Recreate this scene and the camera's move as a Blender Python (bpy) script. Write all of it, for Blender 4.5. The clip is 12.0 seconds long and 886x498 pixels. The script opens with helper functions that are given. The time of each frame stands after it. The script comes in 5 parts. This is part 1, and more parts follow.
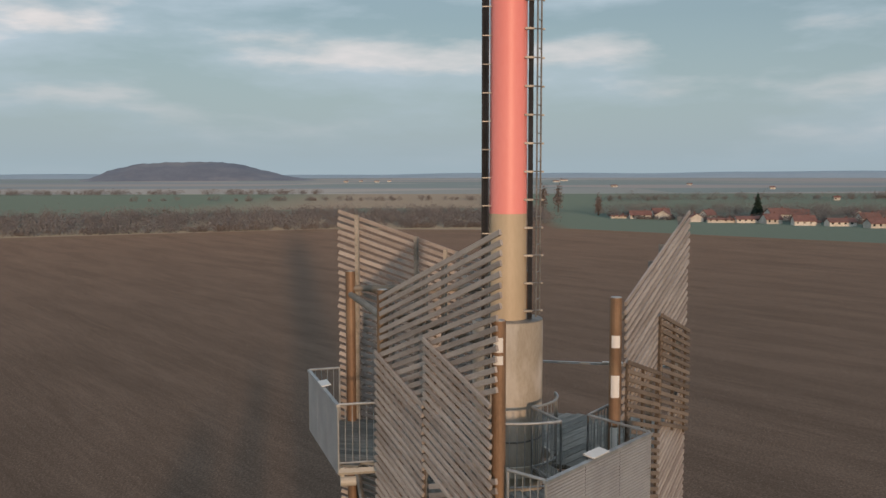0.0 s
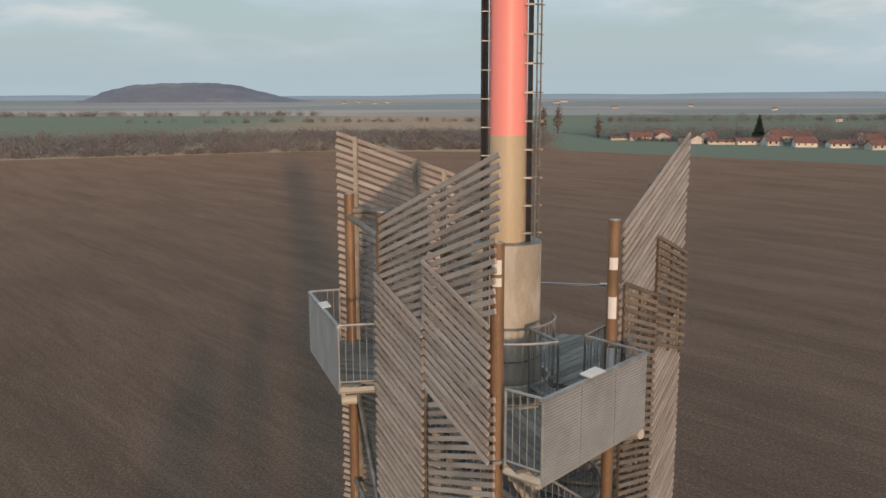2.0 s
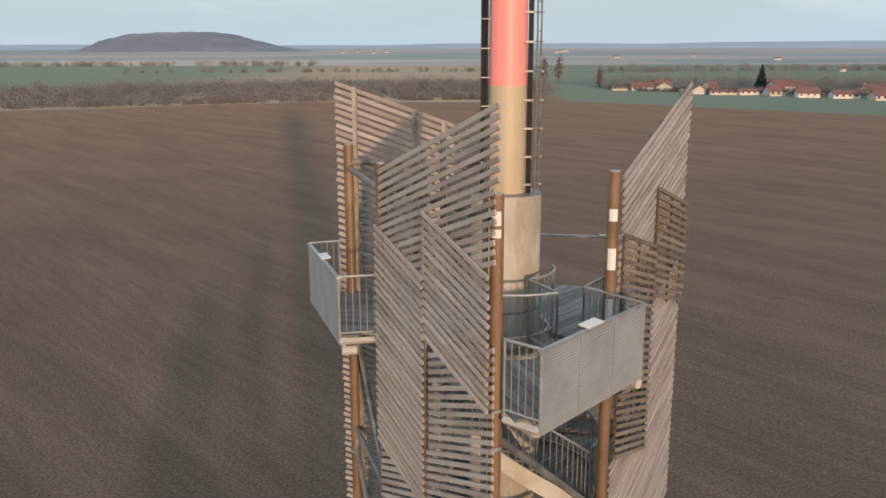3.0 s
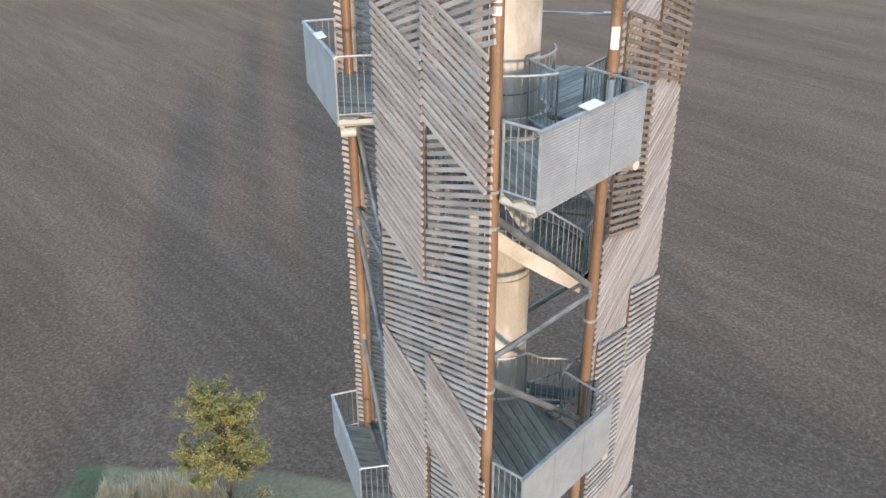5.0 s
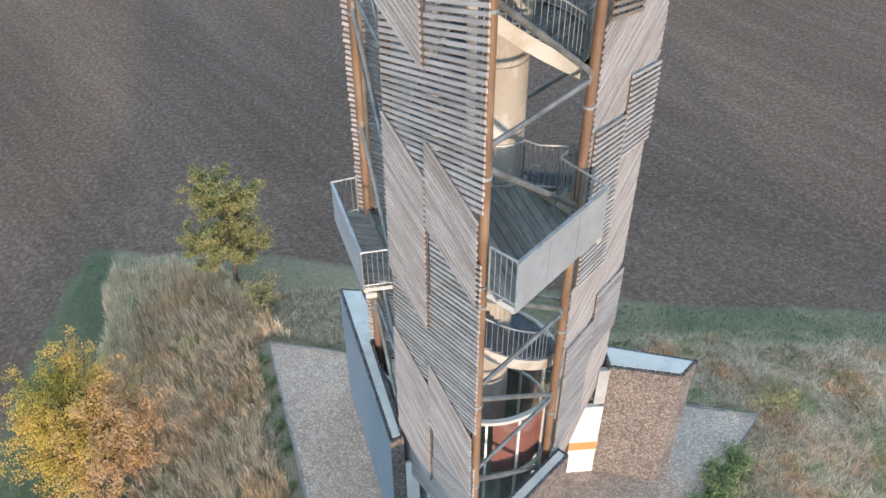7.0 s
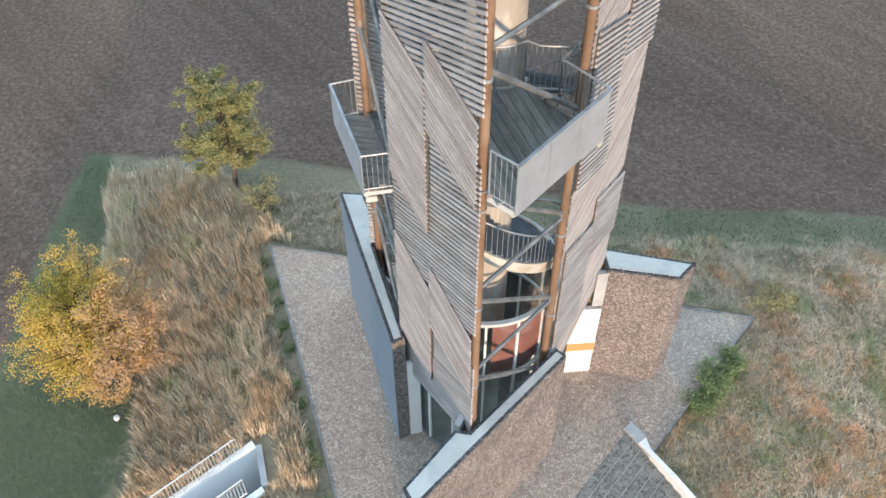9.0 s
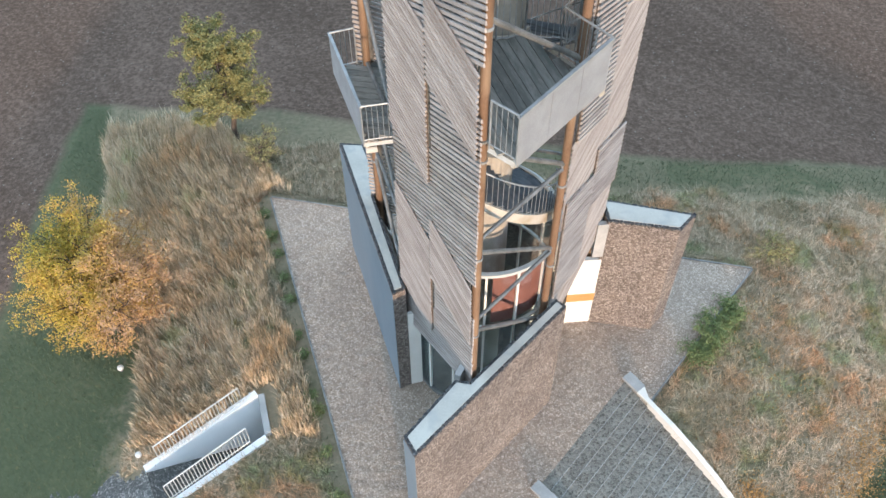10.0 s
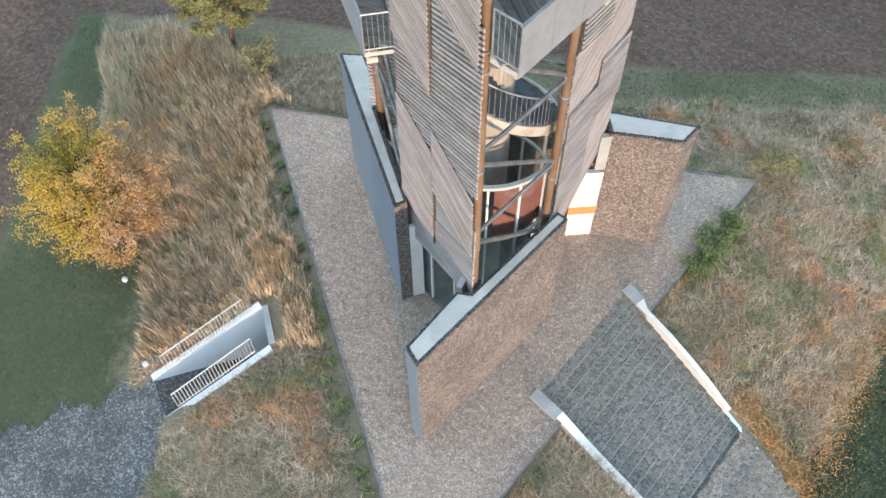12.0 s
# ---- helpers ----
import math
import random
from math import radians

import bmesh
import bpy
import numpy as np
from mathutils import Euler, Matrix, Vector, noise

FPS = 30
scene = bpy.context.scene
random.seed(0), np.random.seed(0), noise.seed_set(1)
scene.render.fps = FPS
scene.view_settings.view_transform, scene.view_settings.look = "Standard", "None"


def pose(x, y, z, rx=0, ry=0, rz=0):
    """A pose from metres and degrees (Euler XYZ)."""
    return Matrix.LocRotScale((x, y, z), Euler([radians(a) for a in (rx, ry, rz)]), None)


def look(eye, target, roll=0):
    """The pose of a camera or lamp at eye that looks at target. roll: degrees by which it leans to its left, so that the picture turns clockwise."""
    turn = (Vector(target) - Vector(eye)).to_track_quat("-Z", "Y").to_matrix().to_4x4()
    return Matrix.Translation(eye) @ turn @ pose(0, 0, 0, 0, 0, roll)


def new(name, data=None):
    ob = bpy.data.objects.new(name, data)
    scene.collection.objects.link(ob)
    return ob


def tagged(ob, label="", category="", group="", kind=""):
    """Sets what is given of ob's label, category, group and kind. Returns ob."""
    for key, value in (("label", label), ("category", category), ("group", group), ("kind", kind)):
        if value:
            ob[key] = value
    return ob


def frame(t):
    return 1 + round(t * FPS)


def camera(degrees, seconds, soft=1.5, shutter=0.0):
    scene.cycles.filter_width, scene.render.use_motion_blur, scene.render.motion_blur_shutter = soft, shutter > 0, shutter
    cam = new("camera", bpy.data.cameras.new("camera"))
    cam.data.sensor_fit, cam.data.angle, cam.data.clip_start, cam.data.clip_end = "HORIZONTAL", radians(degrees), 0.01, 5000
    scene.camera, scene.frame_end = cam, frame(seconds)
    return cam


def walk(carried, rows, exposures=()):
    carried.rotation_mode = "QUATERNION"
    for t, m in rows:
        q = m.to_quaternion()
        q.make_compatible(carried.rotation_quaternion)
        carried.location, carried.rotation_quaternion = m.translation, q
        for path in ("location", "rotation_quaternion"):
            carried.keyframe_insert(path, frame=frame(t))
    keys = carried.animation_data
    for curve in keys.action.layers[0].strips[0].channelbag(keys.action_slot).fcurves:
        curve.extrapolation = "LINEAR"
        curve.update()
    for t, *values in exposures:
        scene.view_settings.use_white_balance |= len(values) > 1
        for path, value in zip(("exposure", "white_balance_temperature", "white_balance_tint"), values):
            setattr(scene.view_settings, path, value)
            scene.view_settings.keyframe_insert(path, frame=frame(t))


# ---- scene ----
cam = camera(54.0, 12.0)
EYE = (-1.16, -15.405, 24.5)
# seconds, pitch, roll, yaw: the camera hovers at one place and tilts down
ROWS = [
    (0.0, -5.016, -0.1, -0.02), (0.5, -5.261, -0.153, -0.042), (1.0, -6.902, -0.158, -0.057), (1.5, -8.525, -0.144, -0.078),
    (2.0, -10.126, -0.135, -0.081), (2.5, -11.727, -0.126, -0.09), (2.7, -12.36, -0.125, -0.092), (3.5, -14.98, -0.12, -0.11),
    (4.0, -16.95, -0.11, -0.13), (4.3, -19.117, -0.1, -0.15), (4.5, -21.574, -0.1, -0.16), (5.0, -27.626, -0.184, -0.13),
    (5.5, -33.735, -0.235, -0.14), (6.0, -38.409, -0.23, -0.2), (6.5, -39.995, -0.251, -0.218), (7.0, -41.564, -0.278, -0.215),
    (7.2, -42.19, -0.29, -0.21), (8.8, -47.249, -0.34, -0.16), (9.0, -47.901, -0.35, -0.146), (9.5, -49.508, -0.41, -0.096),
    (10.0, -51.126, -0.45, -0.06), (10.5, -52.715, -0.512, 0.003), (11.0, -54.23, -0.56, 0.064), (11.5, -55.639, -0.58, 0.117),
    (12.0, -56.871, -0.607, 0.209),
]
EXPOSURES = [(0.0, -0.2, 7150, 10), (1.5, -0.08, 7250, 10), (2.7, 0.28, 7250, 10), (4.0, 0.78, 6400, 6), (5.0, 1.19, 5850, 3), (6.0, 1.22, 5650, 1), (7.0, 1.22, 5700, 3), (9.0, 1.29, 5900, 4), (12.0, 1.22, 6000, 5)]
walk(cam, [(t, pose(*EYE, 90 + p, 0, w) @ pose(0, 0, 0, 0, 0, r)) for t, p, r, w in ROWS], EXPOSURES)

# ---- sky and sun ----
SUN_AZIMUTH, SUN_HEIGHT = 169.7, 4.3    # compass-like degrees from +y towards +x
world = bpy.data.worlds.new("sky")
scene.world = world
world.use_nodes = True
wn, wl = world.node_tree.nodes, world.node_tree.links
wn.clear()
w_out, w_bg, w_sky = wn.new("ShaderNodeOutputWorld"), wn.new("ShaderNodeBackground"), wn.new("ShaderNodeTexSky")
w_sky.sky_type, w_sky.sun_disc = "NISHITA", False
w_sky.sun_elevation, w_sky.sun_rotation = radians(SUN_HEIGHT), radians(SUN_AZIMUTH)
w_sky.air_density, w_sky.dust_density, w_sky.ozone_density = 1.0, 0.6, 2.5
w_co, w_map = wn.new("ShaderNodeTexCoord"), wn.new("ShaderNodeMapping")
w_map.inputs["Scale"].default_value = (1.6, 1.6, 6.5)
w_map.inputs["Location"].default_value = (3.1, 0.4, 0.0)
w_noise, w_ramp, w_mix = wn.new("ShaderNodeTexNoise"), wn.new("ShaderNodeValToRGB"), wn.new("ShaderNodeMix")
w_noise.inputs["Scale"].default_value, w_noise.inputs["Detail"].default_value = 1.6, 7.0
w_noise.inputs["Roughness"].default_value = 0.55
w_ramp.color_ramp.elements[0].position, w_ramp.color_ramp.elements[1].position = 0.44, 0.66
w_tint = wn.new("ShaderNodeMix")
w_tint.data_type = w_mix.data_type = "RGBA"
w_tint.inputs[6].default_value, w_tint.inputs[7].default_value = (4.4, 5.4, 6.75, 1), (9.0, 7.8, 7.8, 1)
wl.new(w_co.outputs["Generated"], w_map.inputs["Vector"])
wl.new(w_map.outputs[0], w_noise.inputs["Vector"])
wl.new(w_noise.outputs["Fac"], w_ramp.inputs["Fac"])
# evening light on the clouds' upper rims
w_lift, w_above, w_rim, w_tr = wn.new("ShaderNodeVectorMath"), wn.new("ShaderNodeTexNoise"), wn.new("ShaderNodeMath"), wn.new("ShaderNodeMapRange")
w_lift.inputs[1].default_value = (0, 0, 0.16)
w_above.inputs["Scale"].default_value, w_above.inputs["Detail"].default_value, w_above.inputs["Roughness"].default_value = 1.6, 5.0, 0.5
wl.new(w_map.outputs[0], w_lift.inputs[0])
wl.new(w_lift.outputs[0], w_above.inputs["Vector"])
w_rim.operation = "SUBTRACT"
wl.new(w_noise.outputs["Fac"], w_rim.inputs[0])
wl.new(w_above.outputs["Fac"], w_rim.inputs[1])
w_tr.inputs["From Min"].default_value, w_tr.inputs["From Max"].default_value = 0.0, 0.10
wl.new(w_rim.outputs[0], w_tr.inputs["Value"])
wl.new(w_tr.outputs[0], w_tint.inputs[0])
wl.new(w_ramp.outputs["Color"], w_mix.inputs[0])
wl.new(w_sky.outputs["Color"], w_mix.inputs[6])
wl.new(w_tint.outputs[2], w_mix.inputs[7])
# haze: thick and blue-grey at the horizon, thinner overhead
w_sep, w_hz, w_haze = wn.new("ShaderNodeSeparateXYZ"), wn.new("ShaderNodeMapRange"), wn.new("ShaderNodeMix")
wl.new(w_co.outputs["Generated"], w_sep.inputs[0])
wl.new(w_sep.outputs[2], w_hz.inputs["Value"])
w_hz.inputs["From Min"].default_value, w_hz.inputs["From Max"].default_value = 0.01, 0.17
w_hz.inputs["To Min"].default_value, w_hz.inputs["To Max"].default_value = 0.97, 0.45
w_haze.data_type = "RGBA"
w_up, w_zen = wn.new("ShaderNodeMapRange"), wn.new("ShaderNodeMix")
w_up.inputs["From Min"].default_value, w_up.inputs["From Max"].default_value = 0.02, 0.5
wl.new(w_sep.outputs[2], w_up.inputs["Value"])
w_zen.data_type = "RGBA"
w_zen.inputs[6].default_value, w_zen.inputs[7].default_value = (2.55, 3.42, 4.2, 1), (4.6, 5.75, 6.95, 1)
wl.new(w_up.outputs[0], w_zen.inputs[0])
wl.new(w_zen.outputs[2], w_haze.inputs[7])
wl.new(w_hz.outputs[0], w_haze.inputs[0])
wl.new(w_mix.outputs[2], w_haze.inputs[6])
wl.new(w_haze.outputs[2], w_bg.inputs["Color"])
w_bg.inputs["Strength"].default_value = 0.15
wl.new(w_bg.outputs[0], w_out.inputs["Surface"])
sun = new("sun", bpy.data.lights.new("sun", "SUN"))
sun.data.energy, sun.data.angle, sun.data.color = 2.25, radians(1.9), (1.0, 0.68, 0.47)
a_, h_ = radians(SUN_AZIMUTH), radians(SUN_HEIGHT)
sun.matrix_world = look((0, 0, 60), (-math.sin(a_) * math.cos(h_), -math.cos(a_) * math.cos(h_), 60 - math.sin(h_)))


# ---- materials ----
def nodes_of(name):
    m = bpy.data.materials.new(name)
    m.use_nodes = True
    n, l = m.node_tree.nodes, m.node_tree.links
    return m, n, l, n["Principled BSDF"]


def ramp_node(n, stops):
    r = n.new("ShaderNodeValToRGB")
    e = r.color_ramp.elements
    while len(e) < len(stops):
        e.new(0.5)
    for k, (p, c) in enumerate(stops):
        e[k].position, e[k].color = p, (*c, 1)
    return r


def surface(name, dark, light, scale=6.0, stretch=(1, 1, 1), rough=0.8, metal=0.0, bump=0.3, fine=60.0, spread=0.0, stain=None, stain_scale=0.7, depth=0.01, island=False, object_space=False):
    """A two-scale noise material: coarse tone, fine grain with relief, a spread from piece to piece and stains."""
    m, n, l, b = nodes_of(name)
    tc, mp = n.new("ShaderNodeTexCoord"), n.new("ShaderNodeMapping")
    mp.inputs["Scale"].default_value = stretch
    if object_space:
        l.new(tc.outputs["Object"], mp.inputs["Vector"])
    else:
        ge = n.new("ShaderNodeNewGeometry")
        l.new(ge.outputs["Position"], mp.inputs["Vector"])
    vec = mp.outputs[0]
    if spread:
        src = n.new("ShaderNodeNewGeometry").outputs["Random Per Island"] if island else n.new("ShaderNodeObjectInfo").outputs["Random"]
        sh, mu = n.new("ShaderNodeVectorMath"), n.new("ShaderNodeMath")
        mu.operation, mu.inputs[1].default_value = "MULTIPLY", 37.0
        l.new(src, mu.inputs[0])
        l.new(vec, sh.inputs[0]), l.new(mu.outputs[0], sh.inputs[1])
        vec = sh.outputs[0]
    a, f = n.new("ShaderNodeTexNoise"), n.new("ShaderNodeTexNoise")
    a.inputs["Scale"].default_value, a.inputs["Detail"].default_value = scale, 5
    f.inputs["Scale"].default_value, f.inputs["Detail"].default_value = fine, 4
    l.new(vec, a.inputs["Vector"]), l.new(vec, f.inputs["Vector"])
    add = n.new("ShaderNodeMath")
    add.operation = "ADD"
    half = n.new("ShaderNodeMath")
    half.operation, half.inputs[1].default_value = "MULTIPLY_ADD", 0.5
    half.inputs[2].default_value = -0.25
    l.new(f.outputs["Fac"], half.inputs[0])
    l.new(a.outputs["Fac"], add.inputs[0]), l.new(half.outputs[0], add.inputs[1])
    val = add.outputs[0]
    if spread:
        sp, ad2 = n.new("ShaderNodeMath"), n.new("ShaderNodeMath")
        sp.operation, sp.inputs[1].default_value, sp.inputs[2].default_value = "MULTIPLY_ADD", spread, -spread / 2
        ad2.operation = "ADD"
        l.new(src, sp.inputs[0]), l.new(sp.outputs[0], ad2.inputs[0]), l.new(val, ad2.inputs[1])
        val = ad2.outputs[0]
    r = ramp_node(n, [(0.3, dark), (0.7, light)])
    l.new(val, r.inputs["Fac"])
    col = r.outputs["Color"]
    if stain:
        s, sr, mx = n.new("ShaderNodeTexNoise"), n.new("ShaderNodeValToRGB"), n.new("ShaderNodeMix")
        s.inputs["Scale"].default_value, s.inputs["Detail"].default_value = stain_scale, 6
        sr.color_ramp.elements[0].position, sr.color_ramp.elements[1].position = 0.52, 0.72
        mx.data_type = "RGBA"
        mx.inputs[7].default_value = (*stain, 1)
        l.new(vec, s.inputs["Vector"]), l.new(s.outputs["Fac"], sr.inputs["Fac"])
        l.new(sr.outputs["Color"], mx.inputs[0]), l.new(col, mx.inputs[6])
        col = mx.outputs[2]
    l.new(col, b.inputs["Base Color"])
    b.inputs["Roughness"].default_value, b.inputs["Metallic"].default_value = rough, metal
    if bump:
        bp = n.new("ShaderNodeBump")
        bp.inputs["Strength"].default_value, bp.inputs["Distance"].default_value = bump, depth
        l.new(f.outputs["Fac"], bp.inputs["Height"]), l.new(bp.outputs[0], b.inputs["Normal"])
    return m


def pebbles(name, tones, size=0.05, rough=0.85, bump=0.8, heave=0.0, joint=None, patch=0.72, gap=0.12):
    """Loose stones: a tone for each cell, dark joints by relief, and broad patches."""
    m, n, l, b = nodes_of(name)
    ge = n.new("ShaderNodeNewGeometry")
    v, e, ns = n.new("ShaderNodeTexVoronoi"), n.new("ShaderNodeTexVoronoi"), n.new("ShaderNodeTexNoise")
    for t in (v, e):
        t.inputs["Scale"].default_value = 1 / size
        l.new(ge.outputs["Position"], t.inputs["Vector"])
    e.feature = "DISTANCE_TO_EDGE"
    ns.inputs["Scale"].default_value, ns.inputs["Detail"].default_value = 0.8, 5
    l.new(ge.outputs["Position"], ns.inputs["Vector"])
    sep = n.new("ShaderNodeSeparateColor")
    l.new(v.outputs["Color"], sep.inputs[0])
    r = ramp_node(n, [(k / max(1, len(tones) - 1), c) for k, c in enumerate(tones)])
    l.new(sep.outputs[0], r.inputs["Fac"])
    mx, er = n.new("ShaderNodeMix"), ramp_node(n, [(0.0, (0, 0, 0)), (gap, (1, 1, 1))])
    mx.data_type = "RGBA"
    mx.inputs[6].default_value = (*(joint or [c * 0.6 for c in tones[0]]), 1)
    l.new(e.outputs["Distance"], er.inputs["Fac"])
    l.new(er.outputs["Color"], mx.inputs[0]), l.new(r.outputs["Color"], mx.inputs[7])
    mu, nr = n.new("ShaderNodeMix"), ramp_node(n, [(0.35, (patch, patch, patch * 1.02)), (0.65, (1.0, 1.0, 1.0))])
    mu.data_type, mu.blend_type = "RGBA", "MULTIPLY"
    mu.inputs[0].default_value = 1.0
    l.new(ns.outputs["Fac"], nr.inputs["Fac"])
    l.new(mx.outputs[2], mu.inputs[6]), l.new(nr.outputs["Color"], mu.inputs[7])
    l.new(mu.outputs[2], b.inputs["Base Color"])
    bp = n.new("ShaderNodeBump")
    bp.inputs["Strength"].default_value, bp.inputs["Distance"].default_value = bump, size * 0.4
    l.new(er.outputs["Color"], bp.inputs["Height"])
    wv, b2 = n.new("ShaderNodeTexNoise"), n.new("ShaderNodeBump")
    wv.inputs["Scale"].default_value, wv.inputs["Detail"].default_value = 3.2, 4
    l.new(ge.outputs["Position"], wv.inputs["Vector"])
    b2.inputs["Strength"].default_value, b2.inputs["Distance"].default_value = heave, 0.22
    l.new(wv.outputs["Fac"], b2.inputs["Height"]), l.new(bp.outputs[0], b2.inputs["Normal"])
    l.new(b2.outputs[0], b.inputs["Normal"])
    b.inputs["Roughness"].default_value = rough
    return m


WOOD = surface("weathered wood", (0.29, 0.25, 0.225), (0.47, 0.42, 0.385), 0.9, (1, 5, 5), 0.85, bump=0.5, fine=12.0, spread=0.2, object_space=True, depth=0.006)
BATTEN = surface("brown batten timber", (0.075, 0.056, 0.042), (0.13, 0.10, 0.075), 2.0, (4, 4, 1), 0.8, bump=0.3, fine=14.0)
BROWNSLAT = surface("brown slat timber", (0.14, 0.107, 0.083), (0.26, 0.208, 0.166), 0.9, (1, 5, 5), 0.85, bump=0.5, fine=12.0, spread=0.3, object_space=True, depth=0.006)
DECK = surface("grey deck board", (0.155, 0.155, 0.143), (0.30, 0.297, 0.27), 2.0, (1, 6, 1), 0.8, bump=0.4, fine=8.0, spread=0.45, object_space=True, stain=(0.13, 0.145, 0.135), stain_scale=0.9)
STAIRWOOD = surface("stair tread wood", (0.08, 0.10, 0.12), (0.16, 0.18, 0.20), 3.0, (1, 1, 1), 0.8, fine=30, spread=0.2)
RUST = surface("brown painted steel", (0.17, 0.103, 0.062), (0.28, 0.172, 0.106), 2.5, (1, 1, 0.4), 0.55, 0.2, 0.2, 30, stain=(0.34, 0.235, 0.15), stain_scale=1.6)
GALV = surface("galvanised steel", (0.30, 0.315, 0.32), (0.46, 0.475, 0.48), 4.0, (1, 1, 1), 0.5, 0.5, 0.1, 40)
GALVDARK = surface("weathered galvanised tube", (0.16, 0.16, 0.155), (0.33, 0.32, 0.30), 3.0, (1, 1, 1), 0.5, 0.5, 0.2, 30)
TIE = surface("weathered brown tube", (0.19, 0.165, 0.135), (0.30, 0.265, 0.22), 2.0, (1, 1, 1), 0.7, 0.1, 0.2, 25)
MESHPANEL = surface("perforated sheet", (0.40, 0.393, 0.39), (0.51, 0.503, 0.50), 2.0, (1, 1, 1), 0.5, 0.4, 0.1, 30)
def perforate(m, opacity):
    """Fine holes in a sheet, too small to see singly."""
    n, l = m.node_tree.nodes, m.node_tree.links
    b, out = n["Principled BSDF"], n["Material Output"]
    t, mx = n.new("ShaderNodeBsdfTransparent"), n.new("ShaderNodeMixShader")
    mx.inputs[0].default_value = opacity
    l.new(t.outputs[0], mx.inputs[1]), l.new(b.outputs[0], mx.inputs[2]), l.new(mx.outputs[0], out.inputs["Surface"])


perforate(MESHPANEL, 0.8)
CREAM = surface("cream painted steel", (0.47, 0.435, 0.375), (0.60, 0.56, 0.49), 1.2, (1, 1, 1), 0.5, 0.0, 0.1, 20, stain=(0.40, 0.34, 0.25), stain_scale=2.0)
CONCRETE = surface("pale concrete column", (0.36, 0.325, 0.27), (0.48, 0.44, 0.37), 1.3, (1, 1, 0.4), 0.8, 0.0, 0.15, 30, stain=(0.62, 0.60, 0.56), stain_scale=2.2)
TAN = surface("tan painted steel", (0.50, 0.40, 0.275), (0.58, 0.47, 0.33), 1.0, (1, 1, 0.3), 0.5, 0.0, 0.05, 20)
RED = surface("signal red paint", (0.95, 0.30, 0.27), (0.98, 0.34, 0.31), 0.8, (1, 1, 0.3), 0.45, 0.0, 0.03, 20)
BLACK = surface("black cable sheath", (0.012, 0.012, 0.014), (0.03, 0.03, 0.033), 3.0, (1, 1, 1), 0.5, 0, 0.1, 20)
WHITE = surface("white render", (0.74, 0.71, 0.65), (0.84, 0.81, 0.75), 1.2, (1, 1, 1), 0.8, 0, 0.1, 30)
LABEL = surface("white label", (0.70, 0.69, 0.66), (0.80, 0.79, 0.77), 3, (1, 1, 1), 0.5, 0, 0.02, 20)
ORANGEWOOD = surface("varnished wood band", (0.45, 0.24, 0.08), (0.6, 0.34, 0.13), 2, (1, 1, 9), 0.5, 0, 0.1, 12)
COPING = surface("zinc coping", (0.43, 0.425, 0.385), (0.54, 0.535, 0.485), 1.5, (1, 1, 1), 0.85, 0.0, 0.1, 20, stain=(0.38, 0.39, 0.38), stain_scale=2.5)
BRICKRED = surface("dark red lining", (0.27, 0.105, 0.085), (0.38, 0.165, 0.135), 2.0, (1, 1, 1), 0.7, 0, 0.1, 20)
GRAVEL = pebbles("rounded gravel", [(0.375, 0.285, 0.215), (0.485, 0.378, 0.292), (0.59, 0.468, 0.366), (0.74, 0.605, 0.49)], 0.052, bump=0.8, heave=0.6, joint=(0.29, 0.22, 0.165), patch=0.88)
WALLSTONE = pebbles("gravel-faced concrete", [(0.17, 0.135, 0.112), (0.295, 0.242, 0.205), (0.395, 0.33, 0.285), (0.53, 0.455, 0.40)], 0.055, bump=0.9)
COBBLE = pebbles("dark cobble", [(0.14, 0.133, 0.112), (0.205, 0.195, 0.167), (0.28, 0.267, 0.23), (0.38, 0.362, 0.31)], 0.085, bump=0.9, joint=(0.37, 0.35, 0.30), patch=0.85, gap=0.13)
SHADE_SHEET = surface("blue-grey shade sheet", (0.20, 0.245, 0.285), (0.25, 0.295, 0.335), 0.8, (1, 1, 0.4), 0.55, 0.0, 0.05, 20)
PALEBAR = surface("pale galvanised bar", (0.52, 0.54, 0.53), (0.66, 0.68, 0.66), 3.0, (1, 1, 1), 0.5, 0.2, 0.05, 30)
LIP = surface("grey concrete lip", (0.34, 0.34, 0.33), (0.48, 0.475, 0.46), 2.0, (1, 1, 1), 0.85, 0, 0.2, 30)
PITWALL = surface("white pit wall", (0.86, 0.86, 0.85), (0.92, 0.92, 0.91), 0.7, (1, 1, 1), 0.5, 0, 0.03, 20)
DARKSTONE = pebbles("dark edging stone", [(0.06, 0.06, 0.065), (0.13, 0.135, 0.14), (0.22, 0.22, 0.22)], 0.07)
PATHGRAVEL = pebbles("grey path gravel", [(0.125, 0.127, 0.12), (0.18, 0.18, 0.169), (0.25, 0.245, 0.23), (0.46, 0.445, 0.415)], 0.06, heave=0.3, patch=0.68)


def glass_material():
    m, n, l, b = nodes_of("window glass")
    out = n["Material Output"]
    clear, shine, mx = n.new("ShaderNodeBsdfTransparent"), n.new("ShaderNodeBsdfGlossy"), n.new("ShaderNodeMixShader")
    clear.inputs["Color"].default_value = (0.90, 0.94, 0.94, 1)
    shine.inputs["Roughness"].default_value = 0.04
    mx.inputs[0].default_value = 0.12
    l.new(clear.outputs[0], mx.inputs[1]), l.new(shine.outputs[0], mx.inputs[2]), l.new(mx.outputs[0], out.inputs["Surface"])
    return m


GLASS = glass_material()


